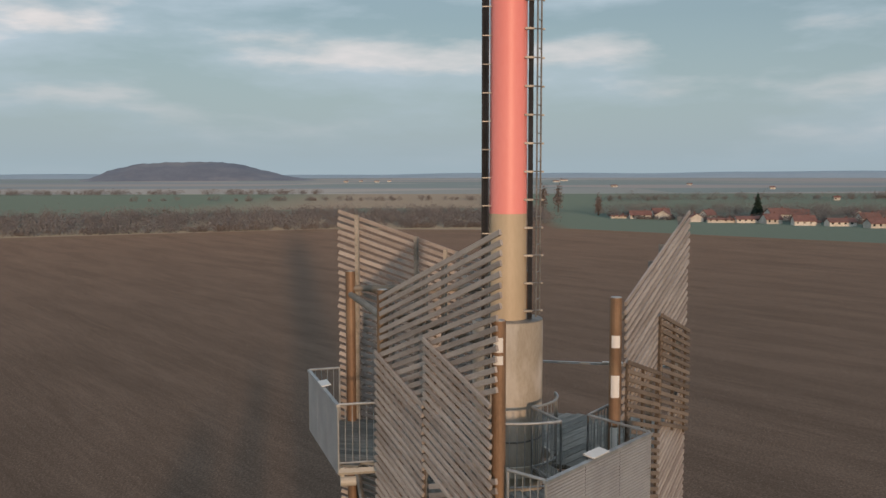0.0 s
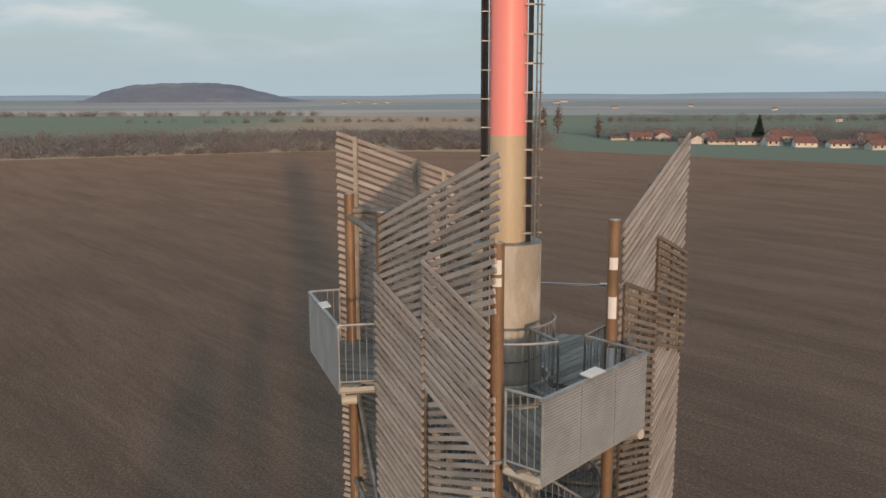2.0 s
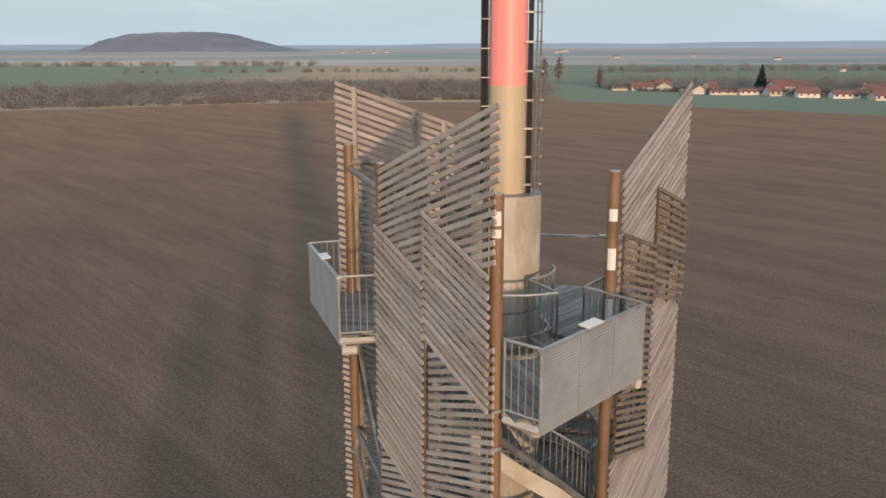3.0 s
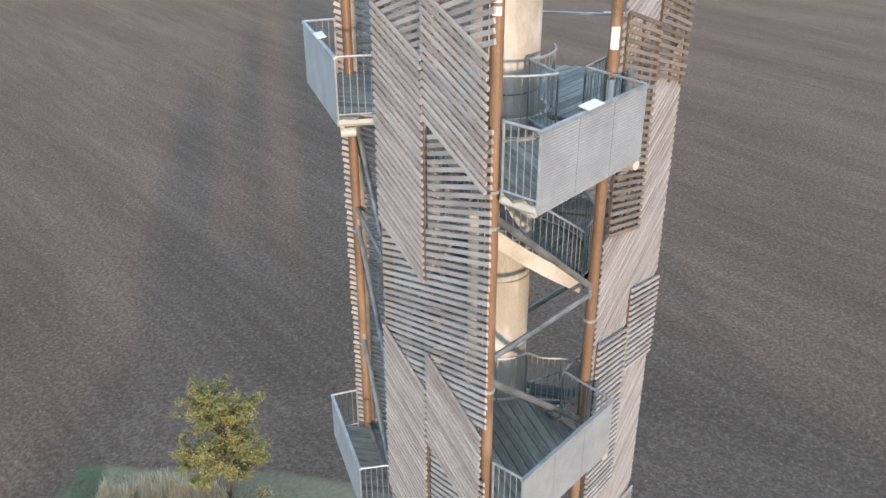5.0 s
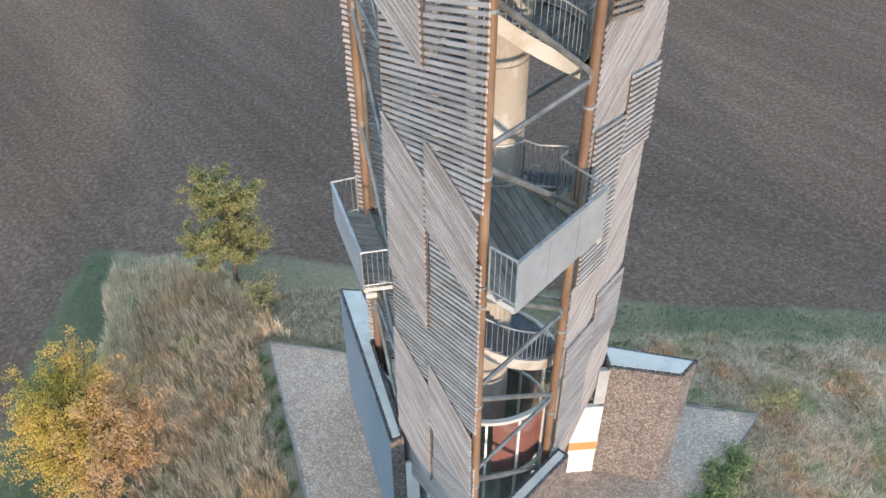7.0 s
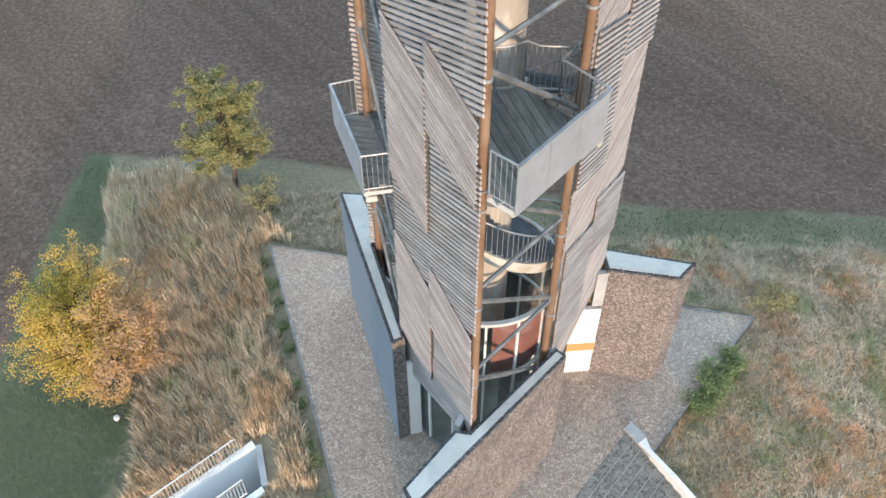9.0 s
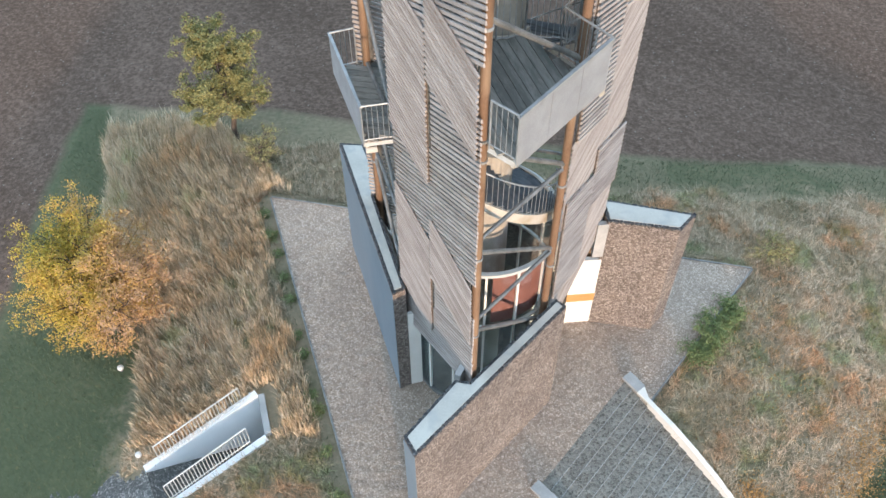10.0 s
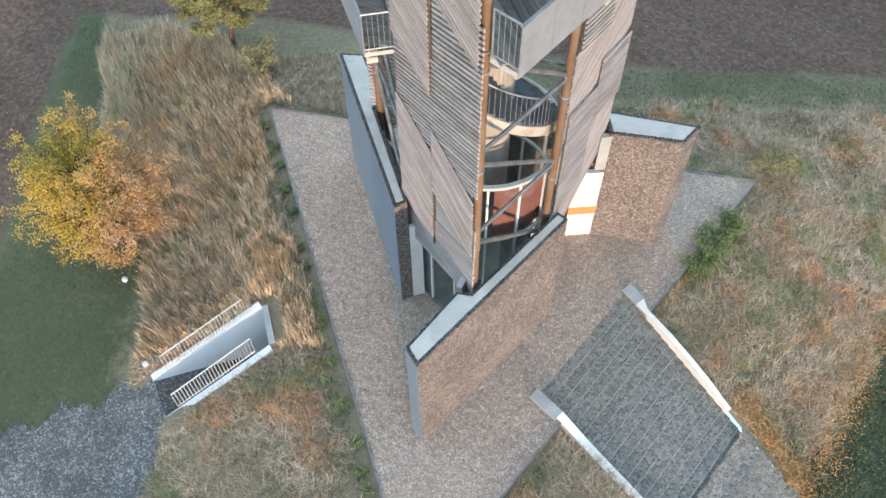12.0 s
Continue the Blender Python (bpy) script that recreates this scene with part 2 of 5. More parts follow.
# ---- mesh helpers ----
def mesh_of(name, verts, faces, material, smooth=False):
    me = bpy.data.meshes.new(name)
    me.from_pydata([tuple(v) for v in verts], [], [tuple(f) for f in faces])
    if material:
        me.materials.append(material)
    if smooth:
        me.shade_smooth()
    me.validate()
    me.update()
    return me


def box_data(x0, y0, z0, x1, y1, z1):
    v = [(x, y, z) for z in (z0, z1) for y in (y0, y1) for x in (x0, x1)]
    return v, [(0, 2, 3, 1), (4, 5, 7, 6), (0, 1, 5, 4), (2, 6, 7, 3), (0, 4, 6, 2), (1, 3, 7, 5)]


def join(parts):
    """Several (verts, faces) as one."""
    vs, fs = [], []
    for v, f in parts:
        k = len(vs)
        vs += [tuple(p) for p in v]
        fs += [tuple(i + k for i in q) for q in f]
    return vs, fs


def moved(data, m):
    v, f = data
    return [tuple(m @ Vector(p)) for p in v], f


def tube_data(points, radius, sides=10, cap=True):
    """A tube along points."""
    pts = [Vector(p) for p in points]
    vs, fs = [], []
    for k, p in enumerate(pts):
        d = (pts[min(k + 1, len(pts) - 1)] - pts[max(k - 1, 0)]).normalized()
        ref = Vector((0, 0, 1)) if abs(d.z) < 0.95 else Vector((1, 0, 0))
        a = d.cross(ref).normalized()
        b = a.cross(d)
        r = float(radius[k] if isinstance(radius, (list, tuple)) else radius)
        vs += [tuple(p + r * (a * math.cos(t) + b * math.sin(t))) for t in (2 * math.pi * j / sides for j in range(sides))]
    for k in range(len(pts) - 1):
        for j in range(sides):
            fs.append((k * sides + j, k * sides + (j + 1) % sides, (k + 1) * sides + (j + 1) % sides, (k + 1) * sides + j))
    if cap:
        fs += [tuple(range(sides))[::-1], tuple(range((len(pts) - 1) * sides, len(pts) * sides))]
    return vs, fs


def prism_data(poly, z0, z1):
    """A straight prism over a counter-clockwise polygon."""
    n = len(poly)
    v = [(x, y, z0) for x, y in poly] + [(x, y, z1) for x, y in poly]
    return v, [tuple(range(n))[::-1], tuple(range(n, 2 * n))] + [(k, (k + 1) % n, n + (k + 1) % n, n + k) for k in range(n)]


def arc_band(r0, r1, a0, a1, z0, z1, steps):
    """A curved slab: radii, degrees, heights (z may be functions of the angle)."""
    vs, fs = [], []
    f0 = z0 if callable(z0) else (lambda a: z0)
    f1 = z1 if callable(z1) else (lambda a: z1)
    for k in range(steps + 1):
        a = a0 + (a1 - a0) * k / steps
        c, s = math.cos(radians(a)), math.sin(radians(a))
        vs += [(r0 * c, r0 * s, f0(a)), (r1 * c, r1 * s, f0(a)), (r1 * c, r1 * s, f1(a)), (r0 * c, r0 * s, f1(a))]
    for k in range(steps):
        for j in range(4):
            fs.append((4 * k + j, 4 * k + (j + 1) % 4, 4 * k + 4 + (j + 1) % 4, 4 * k + 4 + j))
    return vs, fs + [(3, 2, 1, 0), tuple(4 * steps + j for j in range(4))]


def thing(name, label, category, group="", kind="", at=(0, 0, 0), data=None):
    ob = new(name, data)
    ob.location = at
    return tagged(ob, label, category, group, kind)


def part(name, data, material, parent, label="", smooth=False):
    """One mesh object under a thing or a part. data: (verts, faces) or a mesh that is shared."""
    me = data if isinstance(data, bpy.types.Mesh) else mesh_of(name, *data, material, smooth)
    ob = new(name, me)
    ob.parent = parent
    return tagged(ob, label)


def place(ob, m):
    ob.matrix_basis = m
    return ob


def turn(p, degrees):
    c, s = math.cos(radians(degrees)), math.sin(radians(degrees))
    return (p[0] * c - p[1] * s, p[0] * s + p[1] * c, *p[2:])


# ---- the tower's plan, about its axis, with three-fold symmetry ----
WALL_L, WALL_R = (-2.22, -0.765), (-0.42, -3.975)
POST_A, POST_B = (-0.40, -3.75), (1.62, -1.60)
BAL_N, BAL_F = (0.18, -4.378), (2.04, -2.265)
# floor heights and the open sides (0: towards the eye, 1: beyond, 2: the left) that have a balcony there
LEVELS = ((19.40, 0), (19.40, 1), (19.40, 2), (13.30, 0), (10.20, 2), (16.30, 1))
NODES = (4.2, 7.25, 10.25, 13.25, 16.3, 19.3)
WALL_LEN = math.dist(WALL_L, WALL_R)


def slat_wall(k):
    """One screen of weathered slats: a rising base layer, two falling outer strips, steel studs behind."""
    a, b = turn(WALL_L, 120 * k), turn(WALL_R, 120 * k)
    yaw = math.atan2(b[1] - a[1], b[0] - a[0])
    wall = thing("slat_wall", "tall screen of weathered grey-brown timber slats on steel studs", "wall", "slat walls of the tower", at=(a[0], a[1], 0))
    wall.rotation_euler = (0, 0, yaw)
    rng = random.Random(10 + k)
    for s, z0, z1 in ((0.37, 3.2, 22.35), (1.55, 3.6, 22.95), (2.15, 3.9, 23.2), (3.36, 4.3, 23.65)):
        stud = join([box_data(s - 0.05, 0.01, z0, s + 0.05, 0.022, z1), box_data(s - 0.05, 0.01, z0, s - 0.038, 0.1, z1)])
        part("stud", stud, GALVDARK, wall)
    base, left, right, half = SLATS
    slope = 0.36
    z = 3.2
    spans_l, spans_r = ((17.50, 21.50), (11.05, 15.20), (5.20, 9.05)), ((19.90, 22.02), (13.42, 15.56), (7.15, 9.38))
    while z < 22.46:
        tilt = Matrix.Rotation(-math.atan(slope) + rng.uniform(-0.004, 0.004), 4, "Y")
        mid, dy = WALL_LEN * 0.5 + 0.04 + rng.uniform(-0.02, 0.02), -0.012 + rng.uniform(-0.002, 0.002)
        # below the post's head the boards stop short of it
        back = 0.09 if k < 2 and z + slope * WALL_LEN < 22.6 else 0.0
        mid -= back
        # no base slat where an outer strip covers its half
        zl, zr = z + slope * WALL_LEN * 0.25, z + slope * WALL_LEN * 0.75
        open_l = k == 2 or not any(lo + 0.25 < zl < hi - 0.75 for lo, hi in spans_l)
        open_r = k == 2 or not any(lo + 0.25 < zr < hi - 0.75 for lo, hi in spans_r)
        for on, at, mesh in ((open_l and open_r, mid, base), (open_l and not open_r, WALL_LEN * 0.25 - 0.06, half), (open_r and not open_l, WALL_LEN * 0.75 + 0.1 - 1.6 * back, half)):
            if on:
                place(part("slat", mesh, WOOD, wall), Matrix.Translation((at, dy, z + slope * at)) @ tilt)
        z += 0.14
    fall = -0.31
    for mesh, s0, s1, spans in ((left, -0.04, 1.70, spans_l), (right, 1.72, 3.64, spans_r)):
        mid = (s0 + s1) / 2
        for lo, hi in spans:
            # upright battens hold the outer strip clear of the base layer
            for e in (s0 + 0.05, mid, s1 - (0.05 if s1 < 2 else 0.16)):
                dz = fall * (e - s0)
                part("batten", box_data(e - 0.025, -0.072, lo + dz + 0.02, e + 0.025, -0.033, hi + dz - 0.06), BATTEN, wall, "brown timber batten")
            z = hi - 0.05
            while z > lo:
                o = part("slat", SLATS_BROWN[mesh is right] if k == 1 and lo > 16 else mesh, WOOD, wall)
                place(o, Matrix.Translation((mid + rng.uniform(-0.016, 0.016), -0.092 + rng.uniform(-0.003, 0.003), z + fall * (s1 - s0) / 2)) @ Matrix.Rotation(-math.atan(fall) + rng.uniform(-0.003, 0.003), 4, "Y"))
                z -= 0.14
    return wall


def slat_mesh(length, tall, thick, timber=WOOD):
    """A board with its long edges eased."""
    x, y, z, c = length / 2, thick / 2, tall / 2, 0.005
    ring = [(-y + c, -z), (y - c, -z), (y, -z + c), (y, z - c), (y - c, z), (-y + c, z), (-y, z - c), (-y, -z + c)]
    v = [(e, p, q) for e in (-x, x) for p, q in ring]
    return mesh_of("slat", v, [tuple(range(8))[::-1], tuple(range(8, 16))] + [(j, (j + 1) % 8, 8 + (j + 1) % 8, 8 + j) for j in range(8)], timber)


SLATS = (slat_mesh(3.74 * 1.063, 0.078, 0.036), slat_mesh(1.74 * 1.044, 0.068, 0.044), slat_mesh(1.92 * 1.044, 0.068, 0.044), slat_mesh(1.90 * 1.063, 0.078, 0.036))
SLATS_BROWN = (slat_mesh(1.74 * 1.044, 0.072, 0.038, BROWNSLAT), slat_mesh(1.92 * 1.044, 0.072, 0.038, BROWNSLAT))
for k in range(3):
    slat_wall(k)


def arc_plate(x, y, z0, z1):
    """A thin plate bent round the outer side of a post."""
    v, f = arc_band(0.1, 0.104, -140, -60, z0, z1, 8)
    return [(px + x, py + y, pz) for px, py, pz in v], f


def tower_frame():
    """Six brown tube posts, with galvanised ring joints, horizontal tubes and diagonals in the open sides."""
    fr = thing("tower_frame", "brown painted steel tube posts with galvanised diagonal braces", "tower frame")
    for k in range(3):
        for p, top in ((POST_A, 22.5), (POST_B, 22.5)):
            x, y = turn(p, 120 * k)
            post = part("post", tube_data([(x, y, 0.0), (x, y, top)], 0.098, 16), RUST, fr, smooth=False)
            for z in NODES:
                part("joint_ring", tube_data([(x, y, z - 0.55), (x, y, z - 0.49)], 0.118, 14), GALV, post)
            part("post_cap", tube_data([(x, y, top), (x, y, top + 0.012)], 0.085, 14), GALV, post)
        (ax, ay), (bx, by) = turn(POST_A, 120 * k), turn(POST_B, 120 * k)
        for n, z in enumerate(NODES[:-1]):
            if n not in (3,):
                part("tie", tube_data([(ax, ay, z + 0.05), (bx, by, z + 0.05)], 0.052, 10), GALVDARK, fr)
            part("brace", tube_data([(ax, ay, NODES[n + 1] - 0.35), (bx, by, z + 0.15)], 0.06, 10), GALVDARK, fr)
            for (x, y), zz in (((ax, ay), NODES[n + 1] - 0.35), ((bx, by), z + 0.1)):
                ox, oy = (bx - ax) * (0.05 if x == ax else -0.05), (by - ay) * (0.05 if x == ax else -0.05)
                part("gusset", tube_data([(x + ox * 0.4, y + oy * 0.4, zz - 0.13), (x + ox * 0.4, y + oy * 0.4, zz + 0.13)], 0.05, 6), GALV, fr)
        for z in (22.15,):
            cx, cy = turn(POST_B, 120 * (k - 1))
            part("tie", tube_data([(ax, ay, z), (cx, cy, z)], 0.065, 10), TIE, fr, "weathered grey-brown tube")
            if k == 2:
                part("tie", tube_data([(ax, ay, z - 0.12), (bx, by, z - 0.12)], 0.065, 10), TIE, fr, "weathered grey-brown tube")
    for (x, y), plates in ((POST_A, ((22.18, 0.1), (21.97, 0.06))), (POST_B, ((21.8, 0.1), (21.07, 0.18), (20.2, 0.2)))):
        for z, h in plates:
            part("label_plate", arc_plate(x, y, z - h, z + h), LABEL, fr, "white label wrapped round a post")
    return fr


tower_frame()


def railing(points, z, parent, base=0.06, spacing=0.125, skip=()):
    """Handrail, bottom rail and balusters along a run of plan points, 1.1 m high."""
    part("handrail", tube_data([(x, y, z + 1.1) for x, y in points], 0.024, 8), GALV, parent)
    part("bottom_rail", tube_data([(x, y, z + base) for x, y in points], 0.016, 6), GALV, parent)
    run, total = [0.0], 0.0
    for p, q in zip(points, points[1:]):
        total += math.dist(p, q)
        run.append(total)
    n = max(2, round(total / spacing))
    for j in range(n + 1):
        d = total * j / n
        i = max(k for k in range(len(points)) if run[k] <= d + 1e-9)
        i = min(i, len(points) - 2)
        f = (d - run[i]) / max(1e-9, run[i + 1] - run[i])
        x, y = points[i][0] + f * (points[i + 1][0] - points[i][0]), points[i][1] + f * (points[i + 1][1] - points[i][1])
        o = part("baluster", BALUSTER if 0 < j < n else NEWEL, GALV, parent)
        o.location = (x, y, z)


BALUSTER = mesh_of("baluster", *tube_data([(0, 0, 0.05), (0, 0, 1.09)], 0.008, 6), GALV)
NEWEL = mesh_of("newel", *tube_data([(0, 0, -0.12), (0, 0, 1.1)], 0.02, 8), GALV)


def arc(r, a0, a1, steps=14):
    return [(r * math.cos(radians(a0 + (a1 - a0) * j / steps)), r * math.sin(radians(a0 + (a1 - a0) * j / steps))) for j in range(steps + 1)]


def ribbed_sheet(x0, x1, z0, z1, rib=0.046):
    """One sheet with level ribs on its outer side."""
    n = int((z1 - z0) / (rib / 2))
    vs, fs = [], []
    for j in range(n + 1):
        z = z0 + (z1 - z0) * j / n
        y = -0.012 - (0.009 if j % 2 else 0.0)
        vs += [(x0, y, z), (x1, y, z), (x1, 0.012, z), (x0, 0.012, z)]
    for j in range(n):
        for k in range(4):
            fs.append((4 * j + k, 4 * j + (k + 1) % 4, 4 * j + 4 + (k + 1) % 4, 4 * j + 4 + k))
    return vs, fs + [(3, 2, 1, 0), tuple(4 * n + k for k in range(4))]


def balcony(k, z):
    """A balcony in an open side: mesh panel front, barred sides, steel edge, info plate."""
    n, f = turn(BAL_N, 120 * k), turn(BAL_F, 120 * k)
    bal = thing("balcony", "galvanised steel balcony with a perforated sheet front and barred sides", "balcony", "balconies of the tower")
    d = Vector((f[0] - n[0], f[1] - n[1], 0))
    yaw = math.atan2(d.y, d.x)
    m = Matrix.Translation((n[0], n[1], z)) @ Matrix.Rotation(yaw, 4, "Z")
    L = d.length
    for j in range(0 if (k == 1 and z > 18) else 3):
        a, b = L * j / 3 + 0.006, L * (j + 1) / 3 - 0.006
        part("front_panel", moved(ribbed_sheet(a, b, -0.16, 1.06), m), MESHPANEL, bal, "ribbed perforated grey sheet")
    part("handrail", moved(box_data(-0.03, -0.035, 1.06, L + 0.03, 0.035, 1.1), m), GALV, bal)
    part("edge_beam", moved(join([box_data(-0.01, 0.03, -0.2, L + 0.01, 0.10, -0.03)]), m), CREAM, bal)
    if z > 18:
        part("info_plate", moved(moved(box_data(-0.21, -0.09, 0, 0.21, 0.09, 0.02), Matrix.Translation((L * 0.47, 0.05, 1.12)) @ Matrix.Rotation(radians(8), 4, "X")), m), LABEL, bal, "blank pale grey information plate")
    side = Vector((-d.y, d.x, 0)).normalized()
    near_in = (n[0] + side.x * 0.62, n[1] + side.y * 0.62)
    far_in = turn((1.24, -1.32), 120 * k)
    railing([n, near_in], z, bal)
    railing([f, far_in], z, bal)
    railing([far_in, turn((1.68, -0.72), 120 * k)], z, bal)
    inward = (Vector(far_in) - Vector(f)).normalized()
    part("support_tube", tube_data([(f[0] + inward.x * 0.03, f[1] + inward.y * 0.03, z - 0.27), (f[0] + inward.x * 0.3, f[1] + inward.y * 0.3, z - 0.27)], 0.085, 14), CREAM, bal, "short round cream support tube")
    part("edge_beam", tube_data([(n[0], n[1], z - 0.1), (near_in[0], near_in[1], z - 0.1)], 0.06, 4), CREAM, bal)
    part("edge_beam", tube_data([(f[0], f[1], z - 0.1), (far_in[0], far_in[1], z - 0.1)], 0.06, 4), CREAM, bal)
    return bal


for z, k in LEVELS:
    balcony(k, z)


def deck(z, void0, void1, sides=(0, 1, 2)):
    """A gallery floor of grey boards in three fields, each laid square to its balcony front, open where the stair passes."""
    d = thing("gallery_deck", "floor of weathered grey boards round the stair", "deck", "gallery decks")
    u = Vector((BAL_F[0] - BAL_N[0], BAL_F[1] - BAL_N[1])).normalized()
    n = Vector((u.y, -u.x))
    span = ((void1 - void0) % 360)

    def free(p):
        r, a = p.length, math.degrees(math.atan2(p.y, p.x))
        if r < 0.84 or (r < 1.8 and (a - void0) % 360 < span):
            return False
        return True

    b = Vector((0.325, -0.946)).normalized()
    c = Vector((-b.y, b.x))
    yaw = math.atan2(-b.y, -b.x)
    for k in sides:
        s = -3.3
        while s < 1.5:
            # boards run alongside the slat wall, inwards from the balcony's front
            t = (2.94 - (s + 0.098) * n.dot(c)) / n.dot(b)
            first, lo = None, None
            while t > -1.5:
                p = c * (s + 0.098) + b * t
                su, tn = u.dot(p), n.dot(p)
                a = math.degrees(math.atan2(p.y, p.x))
                wall_in = su > -3.27 + (2.31 - tn) * 0.354 + 0.1
                q = Vector(turn((p.x, p.y), 120 * k))
                if -3.16 < su < 0.7 and (su < -0.36 or p.length < 1.85) and -152 < a < -23 and wall_in and free(q):
                    first = t if first is None else first
                    lo = t
                elif first is not None:
                    break
                t -= 0.03
            if first is not None and first - lo > 0.08:
                o = part("deck_board", box_data(0, -0.093, -0.045, first - lo, 0.093, 0), DECK, d)
                at = c * (s + 0.098) + b * first
                place(o, Matrix.Rotation(radians(120 * k), 4, "Z") @ Matrix.Translation((at.x, at.y, z)) @ Matrix.Rotation(yaw, 4, "Z"))
            s += 0.2
    for k in sides:
        a0, a1 = -150 + 120 * k, -34 + 120 * k
        part("trimmer", arc_band(0.78, 0.84, a0, a1, z - 0.16, z + 0.03, 16), CREAM, d)
        for j in range(4):
            a = a0 + 14 + j * 29
            c, s_ = math.cos(radians(a)), math.sin(radians(a))
            r0 = 1.84 if (a - void0) % 360 < span else 0.8
            part("joist", tube_data([(r0 * c, r0 * s_, z - 0.12), (2.2 * c, 2.2 * s_, z - 0.12)], 0.06, 4), GALVDARK, d)
    return d


def opening_rail(z, runs):
    rail = thing("stair_opening_railing", "galvanised bar railing curving round the stair opening", "railing", "deck railings")
    for run in runs:
        railing(run, z, rail)


deck(19.40, -167.0, -66.0)
opening_rail(19.40, (arc(1.83, -163, -66, 16), [arc(1.83, -66, -66, 1)[0], arc(0.9, -66, -66, 1)[0]], arc(0.9, -66, 10, 14)))
deck(13.30, 95.0, 196.0, (0,))
def polar(r, a):
    return (r * math.cos(radians(a)), r * math.sin(radians(a)))


opening_rail(13.30, (arc(0.9, -92, -50, 10), [polar(0.9, -50), polar(1.19, -46), polar(1.35, -41), polar(1.53, -36), polar(1.73, -33), polar(1.88, -31)]))


def landing(z, a0, a1):
    """A boarded landing in the stair's ring."""
    ld = thing("stair_landing", "dark boarded landing beside the column", "landing", "stair landings")
    for j in range(9):
        part("landing_board", arc_band(0.84 + 0.108 * j, 0.94 + 0.108 * j, a0, a1, z - 0.08, z - 0.03, 24), STAIRWOOD, ld)
    part("landing_edge", arc_band(1.82, 1.88, a0, a1, z - 0.2, z, 24), CREAM, ld)


landing(16.3, -36, 92)
landing(7.1, 13, 94)
deck(10.20, 95.0, 100.0, (2,))
deck(16.30, 95.0, 196.0, (1,))
opening_rail(16.30, (arc(1.83, -34, 60, 14),))


# flights: angle and height at the head and at the foot
FLIGHTS = ((-167.0, 19.39, -38.0, 16.33), (95.0, 16.3, 204.0, 13.3), (-25.0, 13.3, 84.0, 10.2), (223.0, 10.2, 372.0, 7.14), (95.0, 7.1, 240.0, 3.0))


def stair():
    """Winding stair round the round column, with cream stringers and barred balustrade."""
    st = thing("spiral_stair", "winding stair with dark treads and a cream steel stringer", "staircase")
    step = 7.5
    r0, r1 = 0.66, 1.84
    c, s = math.cos(radians(step * 1.25)), math.sin(radians(step * 1.25))
    tread = mesh_of("tread", *join([([(r0, 0, -0.045), (r1, 0, -0.045), (r1 * c, r1 * s, -0.045), (r0 * c, r0 * s, -0.045), (r0, 0, 0), (r1, 0, 0), (r1 * c, r1 * s, 0), (r0 * c, r0 * s, 0)], [(3, 2, 1, 0), (4, 5, 6, 7), (0, 1, 5, 4), (1, 2, 6, 5), (2, 3, 7, 6), (3, 0, 4, 7)])]), STAIRWOOD)
    for b0, z0, b1, z1 in FLIGHTS:
        def fall(a):
            return z0 + (z1 - z0) * (a - b0) / (b1 - b0)
        n = int((b1 - b0) / step)
        for j in range(n):
            a = b0 + (b1 - b0) * j / n
            place(part("tread", tread, STAIRWOOD, st), Matrix.Translation((0, 0, fall(a))) @ Matrix.Rotation(radians(a), 4, "Z"))
        k = int((b1 - b0) / 5)
        part("stringer", arc_band(1.84, 1.90, b0, b1, lambda a: fall(a) - 0.26, lambda a: fall(a) + 0.08, k), CREAM, st)
        part("inner_stringer", arc_band(0.64, 0.67, b0, b1, lambda a: fall(a) - 0.2, lambda a: fall(a) + 0.04, k), CREAM, st)
        part("handrail", tube_data([(1.87 * math.cos(radians(a)), 1.87 * math.sin(radians(a)), fall(a) + 1.05) for a in np.linspace(b0, b1, k)], 0.022, 6), GALV, st)
        for j in range(2 * n):
            a = b0 + (b1 - b0) * j / (2 * n)
            o = part("baluster", BALUSTER, GALV, st)
            o.location = (1.87 * math.cos(radians(a)), 1.87 * math.sin(radians(a)), fall(a) - 0.03)
    return st


stair()
column = thing("stair_column", "round pale concrete column carrying the stair", "column", data=mesh_of("stair_column", *tube_data([(0, 0, 0), (0, 0, 21.9)], 0.63, 48, False), CONCRETE, True))
part("seam_ring", join([tube_data([(0, 0, z), (0, 0, z + 0.03)], 0.637, 48) for z in (4.5, 8.3, 12.1, 16.0, 19.8)]), GALVDARK, column, "thin grey seam", True)
part("cover_strip", box_data(-0.36, -0.585, 4, -0.30, -0.535, 21.9), GALVDARK, column)


